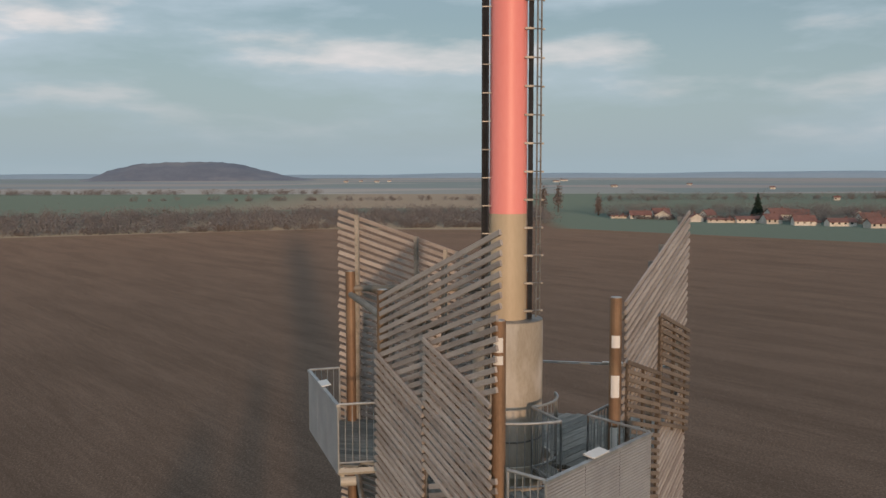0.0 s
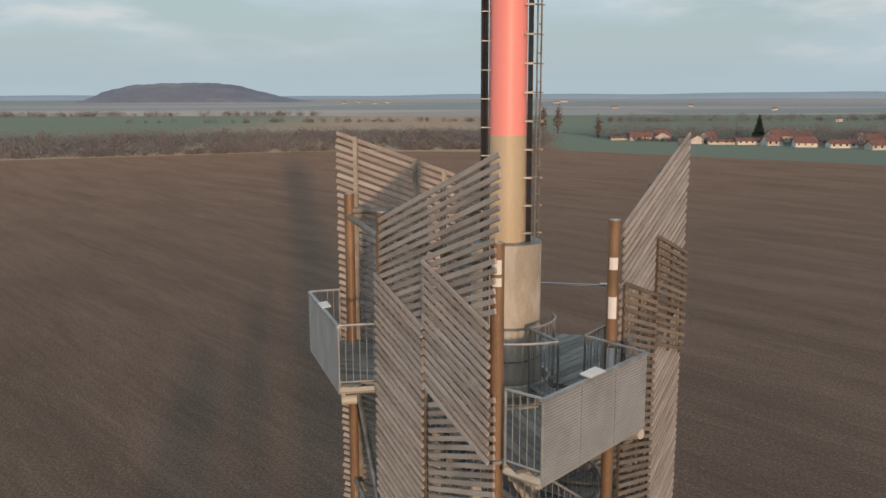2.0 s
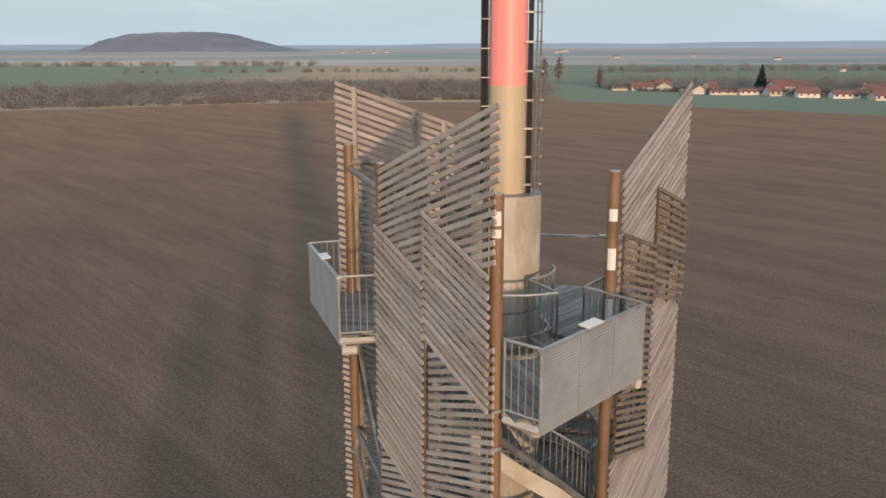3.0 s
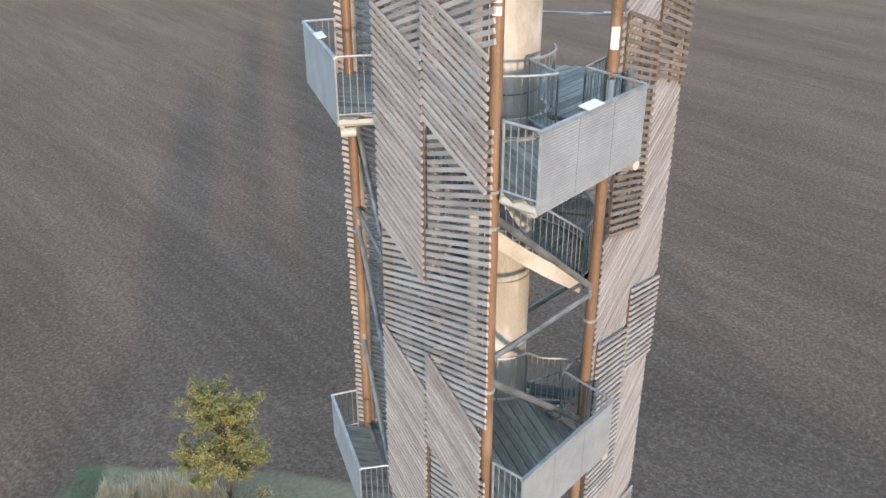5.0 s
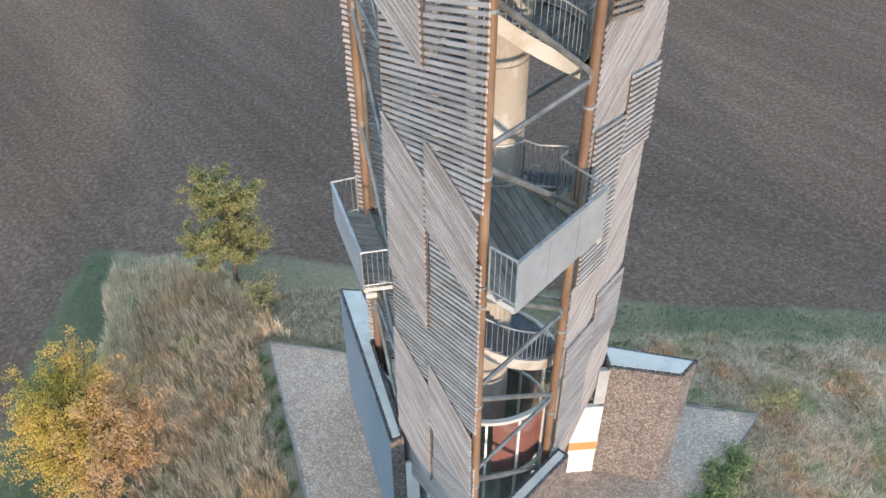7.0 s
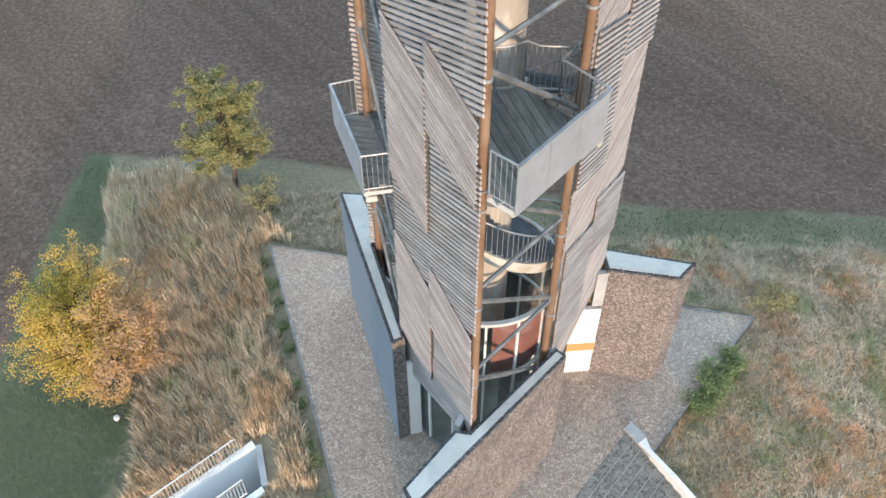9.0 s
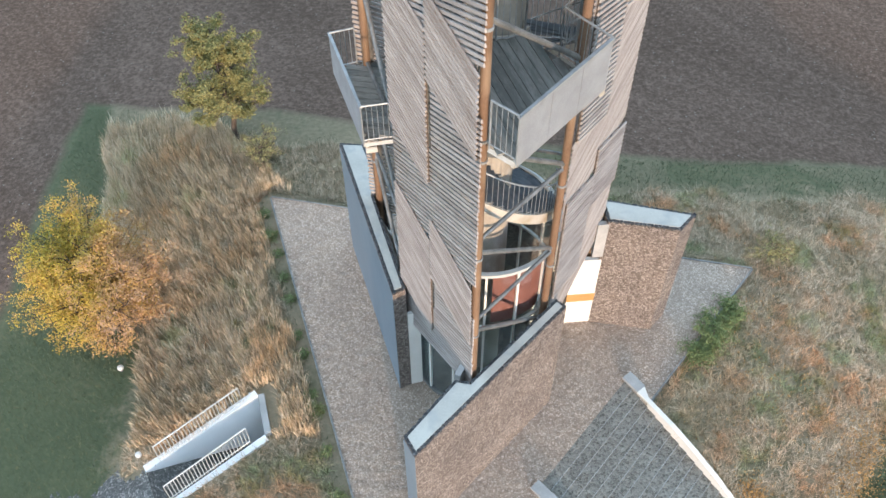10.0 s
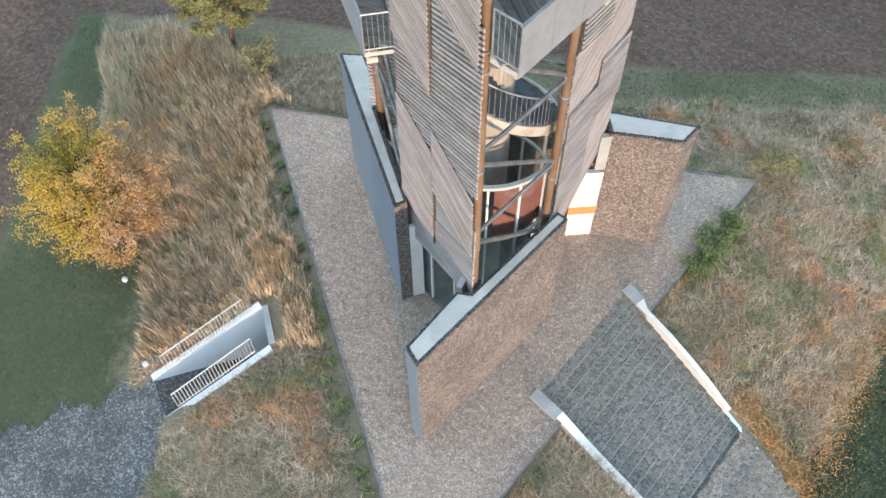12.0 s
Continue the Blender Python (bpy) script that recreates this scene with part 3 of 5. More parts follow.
def mast():
    """The tubular mast: tan foot, red shaft, black cables on one side, ladder and clamps on the other."""
    m = thing("radio_mast", "tubular mast painted signal red above a tan foot", "mast")
    part("foot_tube", tube_data([(0, 0, 21.5), (0, 0, 23.78)], [0.338, 0.334], 40, False), TAN, m, "tan painted tube", True)
    part("shaft", tube_data([(0, 0, 23.78), (0, 0, 38.0)], [0.334, 0.295], 40, False), RED, m, "red painted tube", True)
    part("collar", arc_band(0.34, 0.62, 0, 360, 21.86, 21.91, 40), GALVDARK, m)
    for x in (-0.455, -0.425, -0.395, -0.365):
        part("cable", tube_data([(x, -0.05 + 0.05 * math.sin(40 * x), 21.7), (x, -0.05 + 0.05 * math.sin(40 * x), 38)], 0.018, 8), BLACK, m)
    for x in (0.35, 0.378, 0.405):
        part("cable", tube_data([(x, -0.14, 21.9), (x, -0.14, 38)], 0.017, 8), BLACK, m)
    for x, y in ((0.49, -0.12), (0.585, 0.14)):
        part("ladder_rail", tube_data([(x, y, 21.95), (x, y, 38)], 0.016, 8), GALVDARK, m)
    z = 22.05
    while z < 34:
        part("rung", tube_data([(0.49, -0.12, z + 0.2), (0.585, 0.14, z + 0.2)], 0.011, 6), GALVDARK, m)
        part("clamp", join([box_data(0.26, -0.23, z, 0.42, -0.16, z + 0.035), tube_data([(0.40, -0.19, z + 0.02), (0.60, -0.12, z + 0.02)], 0.013, 6), box_data(0.572, -0.14, z, 0.612, -0.09, z + 0.03)]), GALVDARK, m)
        part("clamp", box_data(-0.47, -0.125, z - 0.1, -0.31, -0.095, z - 0.08), GALVDARK, m)
        z += 0.49
    return m


mast()


# ---- ground ----
PLAZA = [(-7.66, 6.94), (-2.03, -10.64), (9.80, 3.32)]
STEP_A, STEP_B, STEP_N = Vector((4.67, -1.20)), Vector((1.72, -4.65)), Vector((0.763, -0.646))
STEP_DA, STEP_DB = Vector((0.60, -0.80)), Vector((0.68, -0.733))
PIT = [Vector(p) for p in ((-7.15, -1.45), (-10.45, -3.75), (-9.85, -5.0), (-6.75, -2.85))]


def edge_distance(x, y):
    """Metres outside the plaza (0 inside), for arrays."""
    best, inside = np.full(np.shape(x), 1e9), np.ones(np.shape(x), bool)
    for k in range(3):
        (ax, ay), (bx, by) = PLAZA[k], PLAZA[(k + 1) % 3]
        L = math.hypot(bx - ax, by - ay)
        ex, ey = (bx - ax) / L, (by - ay) / L
        s = np.clip((x - ax) * ex + (y - ay) * ey, 0, L)
        best = np.minimum(best, np.hypot(x - ax - s * ex, y - ay - s * ey))
        inside &= (ex * (y - ay) - ey * (x - ax)) > 0
    return np.where(inside, 0.0, best)


def ground_height(x, y):
    u = np.clip(edge_distance(x, y) / 16, 0, 1)
    dip = 0.5 * np.exp(-(((x - 8.4) / 3.6) ** 2 + ((y + 8.0) / 3.6) ** 2)) * np.clip(edge_distance(x, y) / 2, 0, 1)
    return -0.3 - 1.9 * u * u * (3 - 2 * u) - dip


def in_quad(x, y, q):
    ok = np.ones(np.shape(x), bool)
    for k in range(len(q)):
        a, b = q[k], q[(k + 1) % len(q)]
        ok &= ((b[0] - a[0]) * (y - a[1]) - (b[1] - a[1]) * (x - a[0])) > 0
    return ok


STEP_QUAD = [STEP_B + STEP_DB * 0.1, STEP_B + STEP_DB * 6.6, STEP_A + STEP_DA * 6.6, STEP_A + STEP_DA * 0.1]


def grown(q, d):
    """A convex counter-clockwise quad, each side moved out by d."""
    c = sum((Vector(p) for p in q), Vector((0, 0))) / len(q)
    return [Vector(p) + (Vector(p) - c).normalized() * d * 1.4 for p in q]


def math_node(n, l, op, a, b=None, c=None):
    m = n.new("ShaderNodeMath")
    m.operation = op
    for k, v in enumerate((a, b, c)):
        if v is None:
            continue
        if isinstance(v, (int, float)):
            m.inputs[k].default_value = v
        else:
            l.new(v, m.inputs[k])
    return m.outputs[0]


def mix_node(n, l, fac, a, b):
    m = n.new("ShaderNodeMix")
    m.data_type = "RGBA"
    l.new(fac, m.inputs[0]) if not isinstance(fac, (int, float)) else None
    for k, v in ((6, a), (7, b)):
        if isinstance(v, tuple):
            m.inputs[k].default_value = (*v, 1)
        else:
            l.new(v, m.inputs[k])
    return m.outputs[2]


def noise_node(n, l, vec, scale, detail=5, rough=0.5):
    t = n.new("ShaderNodeTexNoise")
    t.inputs["Scale"].default_value, t.inputs["Detail"].default_value, t.inputs["Roughness"].default_value = scale, detail, rough
    l.new(vec, t.inputs["Vector"])
    return t.outputs["Fac"]


def step_mask(n, l, v, at, width):
    """0 below at - width, 1 above at + width."""
    r = n.new("ShaderNodeMapRange")
    r.inputs["From Min"].default_value, r.inputs["From Max"].default_value = at - width, at + width
    l.new(v, r.inputs["Value"])
    return r.outputs[0]


def ground_material():
    m, n, l, b = nodes_of("open country")
    ge, sep = n.new("ShaderNodeNewGeometry"), n.new("ShaderNodeSeparateXYZ")
    pos = ge.outputs["Position"]
    l.new(pos, sep.inputs[0])
    X, Y = sep.outputs[0], sep.outputs[1]
    mid, fine = noise_node(n, l, pos, 0.35, 5), noise_node(n, l, pos, 5.0, 6, 0.65)
    # ploughed soil with furrows
    along = n.new("ShaderNodeMapping")
    along.inputs["Rotation"].default_value = (0, 0, radians(50))
    l.new(pos, along.inputs["Vector"])

    def stretched(sx, sy):
        q = n.new("ShaderNodeMapping")
        q.inputs["Scale"].default_value = (sx, sy, 1)
        l.new(along.outputs[0], q.inputs["Vector"])
        return q.outputs[0]

    furrow = noise_node(n, l, stretched(0.12, 1.6), 1.0, 5, 0.6)
    streak = noise_node(n, l, stretched(0.03, 0.16), 1.0, 4, 0.6)
    grit = noise_node(n, l, pos, 4.5, 9, 0.82)
    soil_v = math_node(n, l, "MULTIPLY_ADD", furrow, 0.12, math_node(n, l, "MULTIPLY_ADD", grit, 0.8, math_node(n, l, "MULTIPLY_ADD", streak, 0.18, 0.05)))
    soil = ramp_node(n, [(0.38, (0.040, 0.028, 0.020)), (0.57, (0.120, 0.084, 0.062)), (0.80, (0.30, 0.213, 0.165))])
    l.new(soil_v, soil.inputs["Fac"])
    clod = n.new("ShaderNodeTexVoronoi")
    clod.inputs["Scale"].default_value = 6.0
    l.new(pos, clod.inputs["Vector"])
    # pale stones strewn in the soil
    stone = n.new("ShaderNodeTexVoronoi")
    stone.inputs["Scale"].default_value = 6.5
    l.new(pos, stone.inputs["Vector"])
    s_col = n.new("ShaderNodeSeparateColor")
    l.new(stone.outputs["Color"], s_col.inputs[0])
    specks = math_node(n, l, "MULTIPLY", math_node(n, l, "GREATER_THAN", s_col.outputs[0], 0.93), math_node(n, l, "LESS_THAN", stone.outputs["Distance"], 0.22))
    soil_col = mix_node(n, l, specks, soil.outputs["Color"], (0.29, 0.255, 0.215))
    # grass, lawn and litter
    dry = ramp_node(n, [(0.30, (0.13, 0.14, 0.08)), (0.5, (0.31, 0.26, 0.175)), (0.7, (0.48, 0.37, 0.255))])
    l.new(math_node(n, l, "MULTIPLY_ADD", mid, 0.6, math_node(n, l, "MULTIPLY", fine, 0.4)), dry.inputs["Fac"])
    lawn = ramp_node(n, [(0.3, (0.08, 0.10, 0.055)), (0.55, (0.13, 0.145, 0.08)), (0.8, (0.22, 0.195, 0.115))])
    l.new(math_node(n, l, "MULTIPLY_ADD", mid, 0.5, math_node(n, l, "MULTIPLY", fine, 0.5)), lawn.inputs["Fac"])
    wob = math_node(n, l, "MULTIPLY_ADD", noise_node(n, l, pos, 0.9, 7, 0.7), 5.0, -2.5)
    Xw, Yw = math_node(n, l, "ADD", X, wob), math_node(n, l, "ADD", Y, wob)
    left = math_node(n, l, "SUBTRACT", 1.0, step_mask(n, l, Xw, -11.7, 0.5))
    low = math_node(n, l, "SUBTRACT", 1.0, step_mask(n, l, Yw, 2.2, 0.8))
    lawn_m = math_node(n, l, "MULTIPLY", left, low)
    # the field's back edge runs aslant: nearer on the right
    back = math_node(n, l, "MULTIPLY_ADD", math_node(n, l, "MAXIMUM", math_node(n, l, "SUBTRACT", 7.0, X), 0.0), -0.2, Y)
    strip_n = math_node(n, l, "MULTIPLY", math_node(n, l, "MULTIPLY", step_mask(n, l, math_node(n, l, "ADD", back, wob), 7.5, 0.9), step_mask(n, l, mid, 0.42, 0.12)), math_node(n, l, "MULTIPLY_ADD", step_mask(n, l, X, 1.0, 5.0), 0.6, 0.3))
    strip_w = math_node(n, l, "MULTIPLY", math_node(n, l, "SUBTRACT", 1.0, step_mask(n, l, math_node(n, l, "MULTIPLY_ADD", wob, 0.35, math_node(n, l, "MULTIPLY_ADD", Y, 0.22, X)), -12.75, 0.3)), 0.95)
    dark_e = step_mask(n, l, math_node(n, l, "MULTIPLY_ADD", wob, 0.5, math_node(n, l, "MULTIPLY_ADD", Y, -0.72, X)), 14.9, 0.4)
    dark_e = math_node(n, l, "MULTIPLY", dark_e, math_node(n, l, "SUBTRACT", 1.0, step_mask(n, l, Yw, -1.0, 1.2)))
    green_m = math_node(n, l, "MAXIMUM", math_node(n, l, "MAXIMUM", lawn_m, strip_n), math_node(n, l, "MAXIMUM", strip_w, dark_e))
    near = mix_node(n, l, green_m, dry.outputs["Color"], lawn.outputs["Color"])
    wob2 = math_node(n, l, "MULTIPLY_ADD", mid, 1.2, -0.6)
    soil_n = step_mask(n, l, math_node(n, l, "ADD", back, wob2), 9.6, 0.25)
    soil_w = math_node(n, l, "MULTIPLY", math_node(n, l, "SUBTRACT", 1.0, step_mask(n, l, math_node(n, l, "ADD", X, wob2), -17.2, 0.25)), step_mask(n, l, Y, -1.0, 2.0))
    soil_m = math_node(n, l, "MAXIMUM", soil_n, soil_w)
    col = mix_node(n, l, soil_m, near, soil_col)
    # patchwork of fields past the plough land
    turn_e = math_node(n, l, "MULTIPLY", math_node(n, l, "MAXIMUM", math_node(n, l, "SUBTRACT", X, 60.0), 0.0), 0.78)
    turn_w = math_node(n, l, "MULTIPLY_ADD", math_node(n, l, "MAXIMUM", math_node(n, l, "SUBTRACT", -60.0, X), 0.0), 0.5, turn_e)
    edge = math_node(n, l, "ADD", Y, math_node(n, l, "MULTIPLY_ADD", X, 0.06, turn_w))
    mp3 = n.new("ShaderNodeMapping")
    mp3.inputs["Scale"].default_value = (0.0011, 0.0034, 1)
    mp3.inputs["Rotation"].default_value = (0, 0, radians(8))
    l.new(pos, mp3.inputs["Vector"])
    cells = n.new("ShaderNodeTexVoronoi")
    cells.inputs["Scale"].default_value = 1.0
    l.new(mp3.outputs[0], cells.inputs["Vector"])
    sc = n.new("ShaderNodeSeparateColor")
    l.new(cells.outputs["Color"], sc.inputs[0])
    # distance haze is in these colours: field tones blued, crop green greyed
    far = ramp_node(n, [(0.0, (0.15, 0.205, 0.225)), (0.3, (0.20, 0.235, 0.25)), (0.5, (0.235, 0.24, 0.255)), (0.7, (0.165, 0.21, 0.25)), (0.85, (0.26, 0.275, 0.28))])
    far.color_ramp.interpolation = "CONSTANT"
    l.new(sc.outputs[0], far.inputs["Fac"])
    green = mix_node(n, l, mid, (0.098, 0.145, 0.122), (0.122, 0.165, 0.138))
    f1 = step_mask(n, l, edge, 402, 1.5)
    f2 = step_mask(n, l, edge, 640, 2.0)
    # young green crop past the shelter belt and before the village
    tan = mix_node(n, l, mid, (0.215, 0.19, 0.155), (0.25, 0.225, 0.185))
    east = step_mask(n, l, X, -150, 60)
    west_crop = mix_node(n, l, east, green, tan)
    west_crop = mix_node(n, l, step_mask(n, l, X, 60, 2), west_crop, green)
    hazed_fields = mix_node(n, l, step_mask(n, l, Y, 1080, 6), west_crop, far.outputs["Color"])
    f0 = step_mask(n, l, edge, 394, 1.5)
    verge = mix_node(n, l, mid, (0.20, 0.175, 0.13), (0.30, 0.26, 0.20))
    col = mix_node(n, l, math_node(n, l, "MULTIPLY", f0, math_node(n, l, "SUBTRACT", 1.0, step_mask(n, l, X, 30, 6))), col, verge)
    east_m = step_mask(n, l, X, 56, 6)
    crop_m = math_node(n, l, "MAXIMUM", math_node(n, l, "MULTIPLY", f1, east_m), step_mask(n, l, edge, 560, 8))
    col = mix_node(n, l, crop_m, col, green)
    col = mix_node(n, l, f2, col, hazed_fields)
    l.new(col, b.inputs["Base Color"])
    b.inputs["Roughness"].default_value = 0.95
    b.inputs["Diffuse Roughness"].default_value = 1.0
    b.inputs["Specular IOR Level"].default_value = 0.15
    bp = n.new("ShaderNodeBump")
    bp.inputs["Strength"].default_value, bp.inputs["Distance"].default_value = 0.5, 0.1
    l.new(math_node(n, l, "MULTIPLY_ADD", furrow, 0.6, math_node(n, l, "MULTIPLY_ADD", fine, 0.6, math_node(n, l, "MULTIPLY", clod.outputs["Distance"], 0.3))), bp.inputs["Height"])
    l.new(bp.outputs[0], b.inputs["Normal"])
    return m


def build_ground():
    fine = np.arange(-20, 20.01, 0.25)
    out = 20 * (4700 / 20) ** (np.arange(1, 45) / 44)
    xs = np.concatenate([-out[::-1], fine, out])
    gx, gy = np.meshgrid(xs, xs, indexing="xy")
    gz = ground_height(gx, gy)
    n = len(xs)
    idx = np.arange(n * n).reshape(n, n)
    cut = in_quad(gx, gy, grown(PIT, 0.06)) | in_quad(gx, gy, grown(STEP_QUAD, 0.06))
    keep = ~(cut[:-1, :-1] | cut[1:, :-1] | cut[:-1, 1:] | cut[1:, 1:])
    q = np.stack([idx[:-1, :-1], idx[:-1, 1:], idx[1:, 1:], idx[1:, :-1]], -1)[keep]
    country = ground_material()
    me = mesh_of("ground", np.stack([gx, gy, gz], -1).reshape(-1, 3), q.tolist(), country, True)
    for quad in (PIT, STEP_QUAD):
        vs, fs = [], []
        inner, outer = grown(quad, 0.05), grown(quad, 0.75)
        for k in range(4):
            for j in range(25):
                for ring in (inner, outer):
                    p = ring[k].lerp(ring[(k + 1) % 4], j / 24)
                    vs.append((p.x, p.y, float(ground_height(p.x, p.y)) + 0.012))
        for k in range(4):
            if quad is STEP_QUAD and k in (1, 3):
                continue
            for j in range(24):
                b = 2 * (25 * k + j)
                fs.append((b, b + 1, b + 3, b + 2))
        tagged(new("grass_verge", mesh_of("grass_verge", vs, fs, country, True)), "strip of turf against the pale side walls", "ground", kind="structure")
    return tagged(new("ground", me), "ploughed brown field, grass mound and far farmland", "ground", kind="structure")


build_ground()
def on_edge(p, d):
    """Where a line meets the terrace edge that the steps cut."""
    (ax, ay), (bx, by) = PLAZA[1], PLAZA[2]
    e = Vector((bx - ax, by - ay)).normalized()
    nn = Vector((e.y, -e.x))
    return p + d * ((Vector((ax, ay)) - p).dot(nn) / d.dot(nn))


EDGE_A, EDGE_B = on_edge(STEP_A, STEP_DA), on_edge(STEP_B, STEP_DB)
PLAZA_CUT = [PLAZA[0], PLAZA[1], tuple(EDGE_B), tuple(STEP_B), tuple(STEP_A), tuple(EDGE_A), PLAZA[2]]
tagged(new("plaza", mesh_of("plaza", *prism_data(PLAZA_CUT, -0.9, 0.0), GRAVEL)), "triangular terrace of loose pale gravel", "terrace", kind="structure")
for a, b in ((PLAZA[0], PLAZA[1]), (PLAZA[1], EDGE_B), (EDGE_A, PLAZA[2]), (PLAZA[2], PLAZA[0])):
    a, b = Vector(a), Vector(b)
    d = (b - a).normalized()
    nn = Vector((d.y, -d.x))
    q = [a + nn * 0.002, a + nn * 0.05, b + nn * 0.05, b + nn * 0.002]
    tagged(new("terrace_edging", mesh_of("terrace_edging", *prism_data([tuple(p) for p in q][::-1], -0.7, 0.035), GALVDARK)), "thin grey steel edging of the gravel terrace", "edging", "terrace edgings", "structure")

# ---- the three free-standing entrance walls ----
# outlines about the tower's axis; each is turned by a third round it
WEDGES = (
    [(-1.86, -6.20), (2.19, -1.86), (1.93, -1.61), (-0.50, -4.18), (-0.86, -4.10), (-2.15, -5.68)],
    [(-1.95, -6.18), (2.33, -1.64), (2.05, -1.40), (-0.40, -3.98), (-0.83, -3.79), (-2.19, -5.40)],
    [(-1.71, -6.06), (2.47, -1.50), (2.15, -1.29), (-0.33, -3.90), (-0.80, -3.92), (-2.05, -5.36)],
)


def shrink(poly, d):
    out = []
    n = len(poly)
    for k in range(n):
        p, q, r = Vector(poly[k - 1]), Vector(poly[k]), Vector(poly[(k + 1) % n])
        e0, e1 = (q - p).normalized(), (r - q).normalized()
        n0, n1 = Vector((-e0.y, e0.x)), Vector((-e1.y, e1.x))
        b = (n0 + n1).normalized()
        out.append(tuple(q + b * d / max(0.3, b.dot(n0))))
    return out


def entrance_wall(k):
    w = thing("entrance_wall", "tall gravel-faced concrete wall with a zinc coping", "wall", "entrance walls")
    poly = [turn(p, 120 * k) for p in WEDGES[k]]
    part("wall_body", prism_data(poly, -0.3, 5.12), WALLSTONE, w)
    # smooth sheet, blue-grey as painted shade, on the face away from the evening sun
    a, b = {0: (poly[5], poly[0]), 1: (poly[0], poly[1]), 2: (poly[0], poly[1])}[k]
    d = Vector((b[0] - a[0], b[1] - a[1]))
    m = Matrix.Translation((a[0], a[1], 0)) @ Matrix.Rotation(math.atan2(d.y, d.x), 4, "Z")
    part("shade_sheet", moved(box_data(0.01, -0.014, 0.0, d.length - 0.01, -0.002, 5.06), m), SHADE_SHEET, w, "smooth blue-grey shade sheet")
    rng = random.Random(k)
    # dark edging stones round the coping, one by one along the rim
    for a, b in zip(poly, poly[1:] + poly[:1]):
        L = math.dist(a, b)
        n = max(1, int(L / 0.11))
        yaw = math.atan2(b[1] - a[1], b[0] - a[0])
        for j in range(n):
            o = part("edge_stone", EDGE_STONES[rng.randrange(len(EDGE_STONES))], DARKSTONE, w)
            f = (j + 0.5) / n
            place(o, Matrix.Translation((a[0] + f * (b[0] - a[0]), a[1] + f * (b[1] - a[1]), 5.13)) @ Matrix.Rotation(yaw + rng.uniform(-0.3, 0.3), 4, "Z") @ Matrix.Translation((0, 0.045, 0)))
    part("coping", prism_data(shrink(poly, 0.085), 5.12, 5.20), COPING, w, "pale zinc coping sheet")
    # white inner wall with a wood band, from the corner towards the tower
    a, b = turn((-0.75, -3.91), 120 * k), turn((-0.36, -3.09), 120 * k)
    d = Vector((b[0] - a[0], b[1] - a[1]))
    yaw = math.atan2(d.y, d.x)
    m = Matrix.Translation((a[0], a[1], 0)) @ Matrix.Rotation(yaw, 4, "Z")
    part("white_wall", moved(box_data(0, -0.02, -0.2, d.length, 0.14, 3.35), m), WHITE, w, "white rendered return wall")
    part("upper_pier", moved(box_data(0.0, -0.02, 3.5, 0.34, 0.14, 5.02), m), LIP, w, "grey concrete upper pier")
    part("wood_band", moved(box_data(0, -0.026, 1.2, d.length, 0.146, 1.6), m), ORANGEWOOD, w, "varnished wood band")
    a, b = turn((1.84, -1.06), 120 * k), turn((2.10, -1.32), 120 * k)
    d = Vector((b[0] - a[0], b[1] - a[1]))
    m = Matrix.Translation((a[0], a[1], 0)) @ Matrix.Rotation(math.atan2(d.y, d.x), 4, "Z")
    part("white_pier", moved(box_data(0, -0.05, -0.2, d.length, 0.06, 3.9), m), WHITE, w, "white rendered pier")
    return w


def stone_mesh(seed):
    rng = random.Random(seed)
    v, f = box_data(-0.055, -0.045, -0.04, 0.055, 0.045, 0.06)
    return mesh_of("edge_stone", [(x * rng.uniform(0.7, 1.1), y * rng.uniform(0.7, 1.1), z * rng.uniform(0.6, 1.1)) for x, y, z in v], f, DARKSTONE)


EDGE_STONES = [stone_mesh(s) for s in range(5)]
for k in range(3):
    entrance_wall(k)


def glass_lobby():
    """Curved glazed lobby at the stair's foot, with white mullions, a red lining and a white rim."""
    g = thing("glass_lobby", "round glazed lobby with white mullions and a dark red lining", "lobby")
    part("rim", arc_band(1.98, 2.10, 0, 360, 6.77, 6.88, 64), PALEBAR, g, "pale grey steel rim")
    part("rim", arc_band(2.0, 2.08, 0, 360, 4.42, 4.5, 64), WHITE, g)
    part("rim", arc_band(2.0, 2.1, 0, 360, 0.0, 0.12, 64), GALVDARK, g)
    for j in range(15):
        a = 24.0 * j + 5
        o = part("mullion", moved(box_data(2.0, -0.03, 0.1, 2.08, 0.03, 6.76), Matrix.Rotation(radians(a), 4, "Z")), WHITE, g)
        p = part("pane", arc_band(2.03, 2.042, a + 1, a + 23, 0.12, 6.75, 6), GLASS, g)
        p.visible_shadow = False
    part("lining", arc_band(1.955, 1.975, -86, -8, 4.6, 6.72, 24), BRICKRED, g, "dark red lining sheet")
    part("floor_disc", arc_band(0.64, 1.98, 0, 360, 0.0, 0.03, 48), GALVDARK, g)
    return g


glass_lobby()


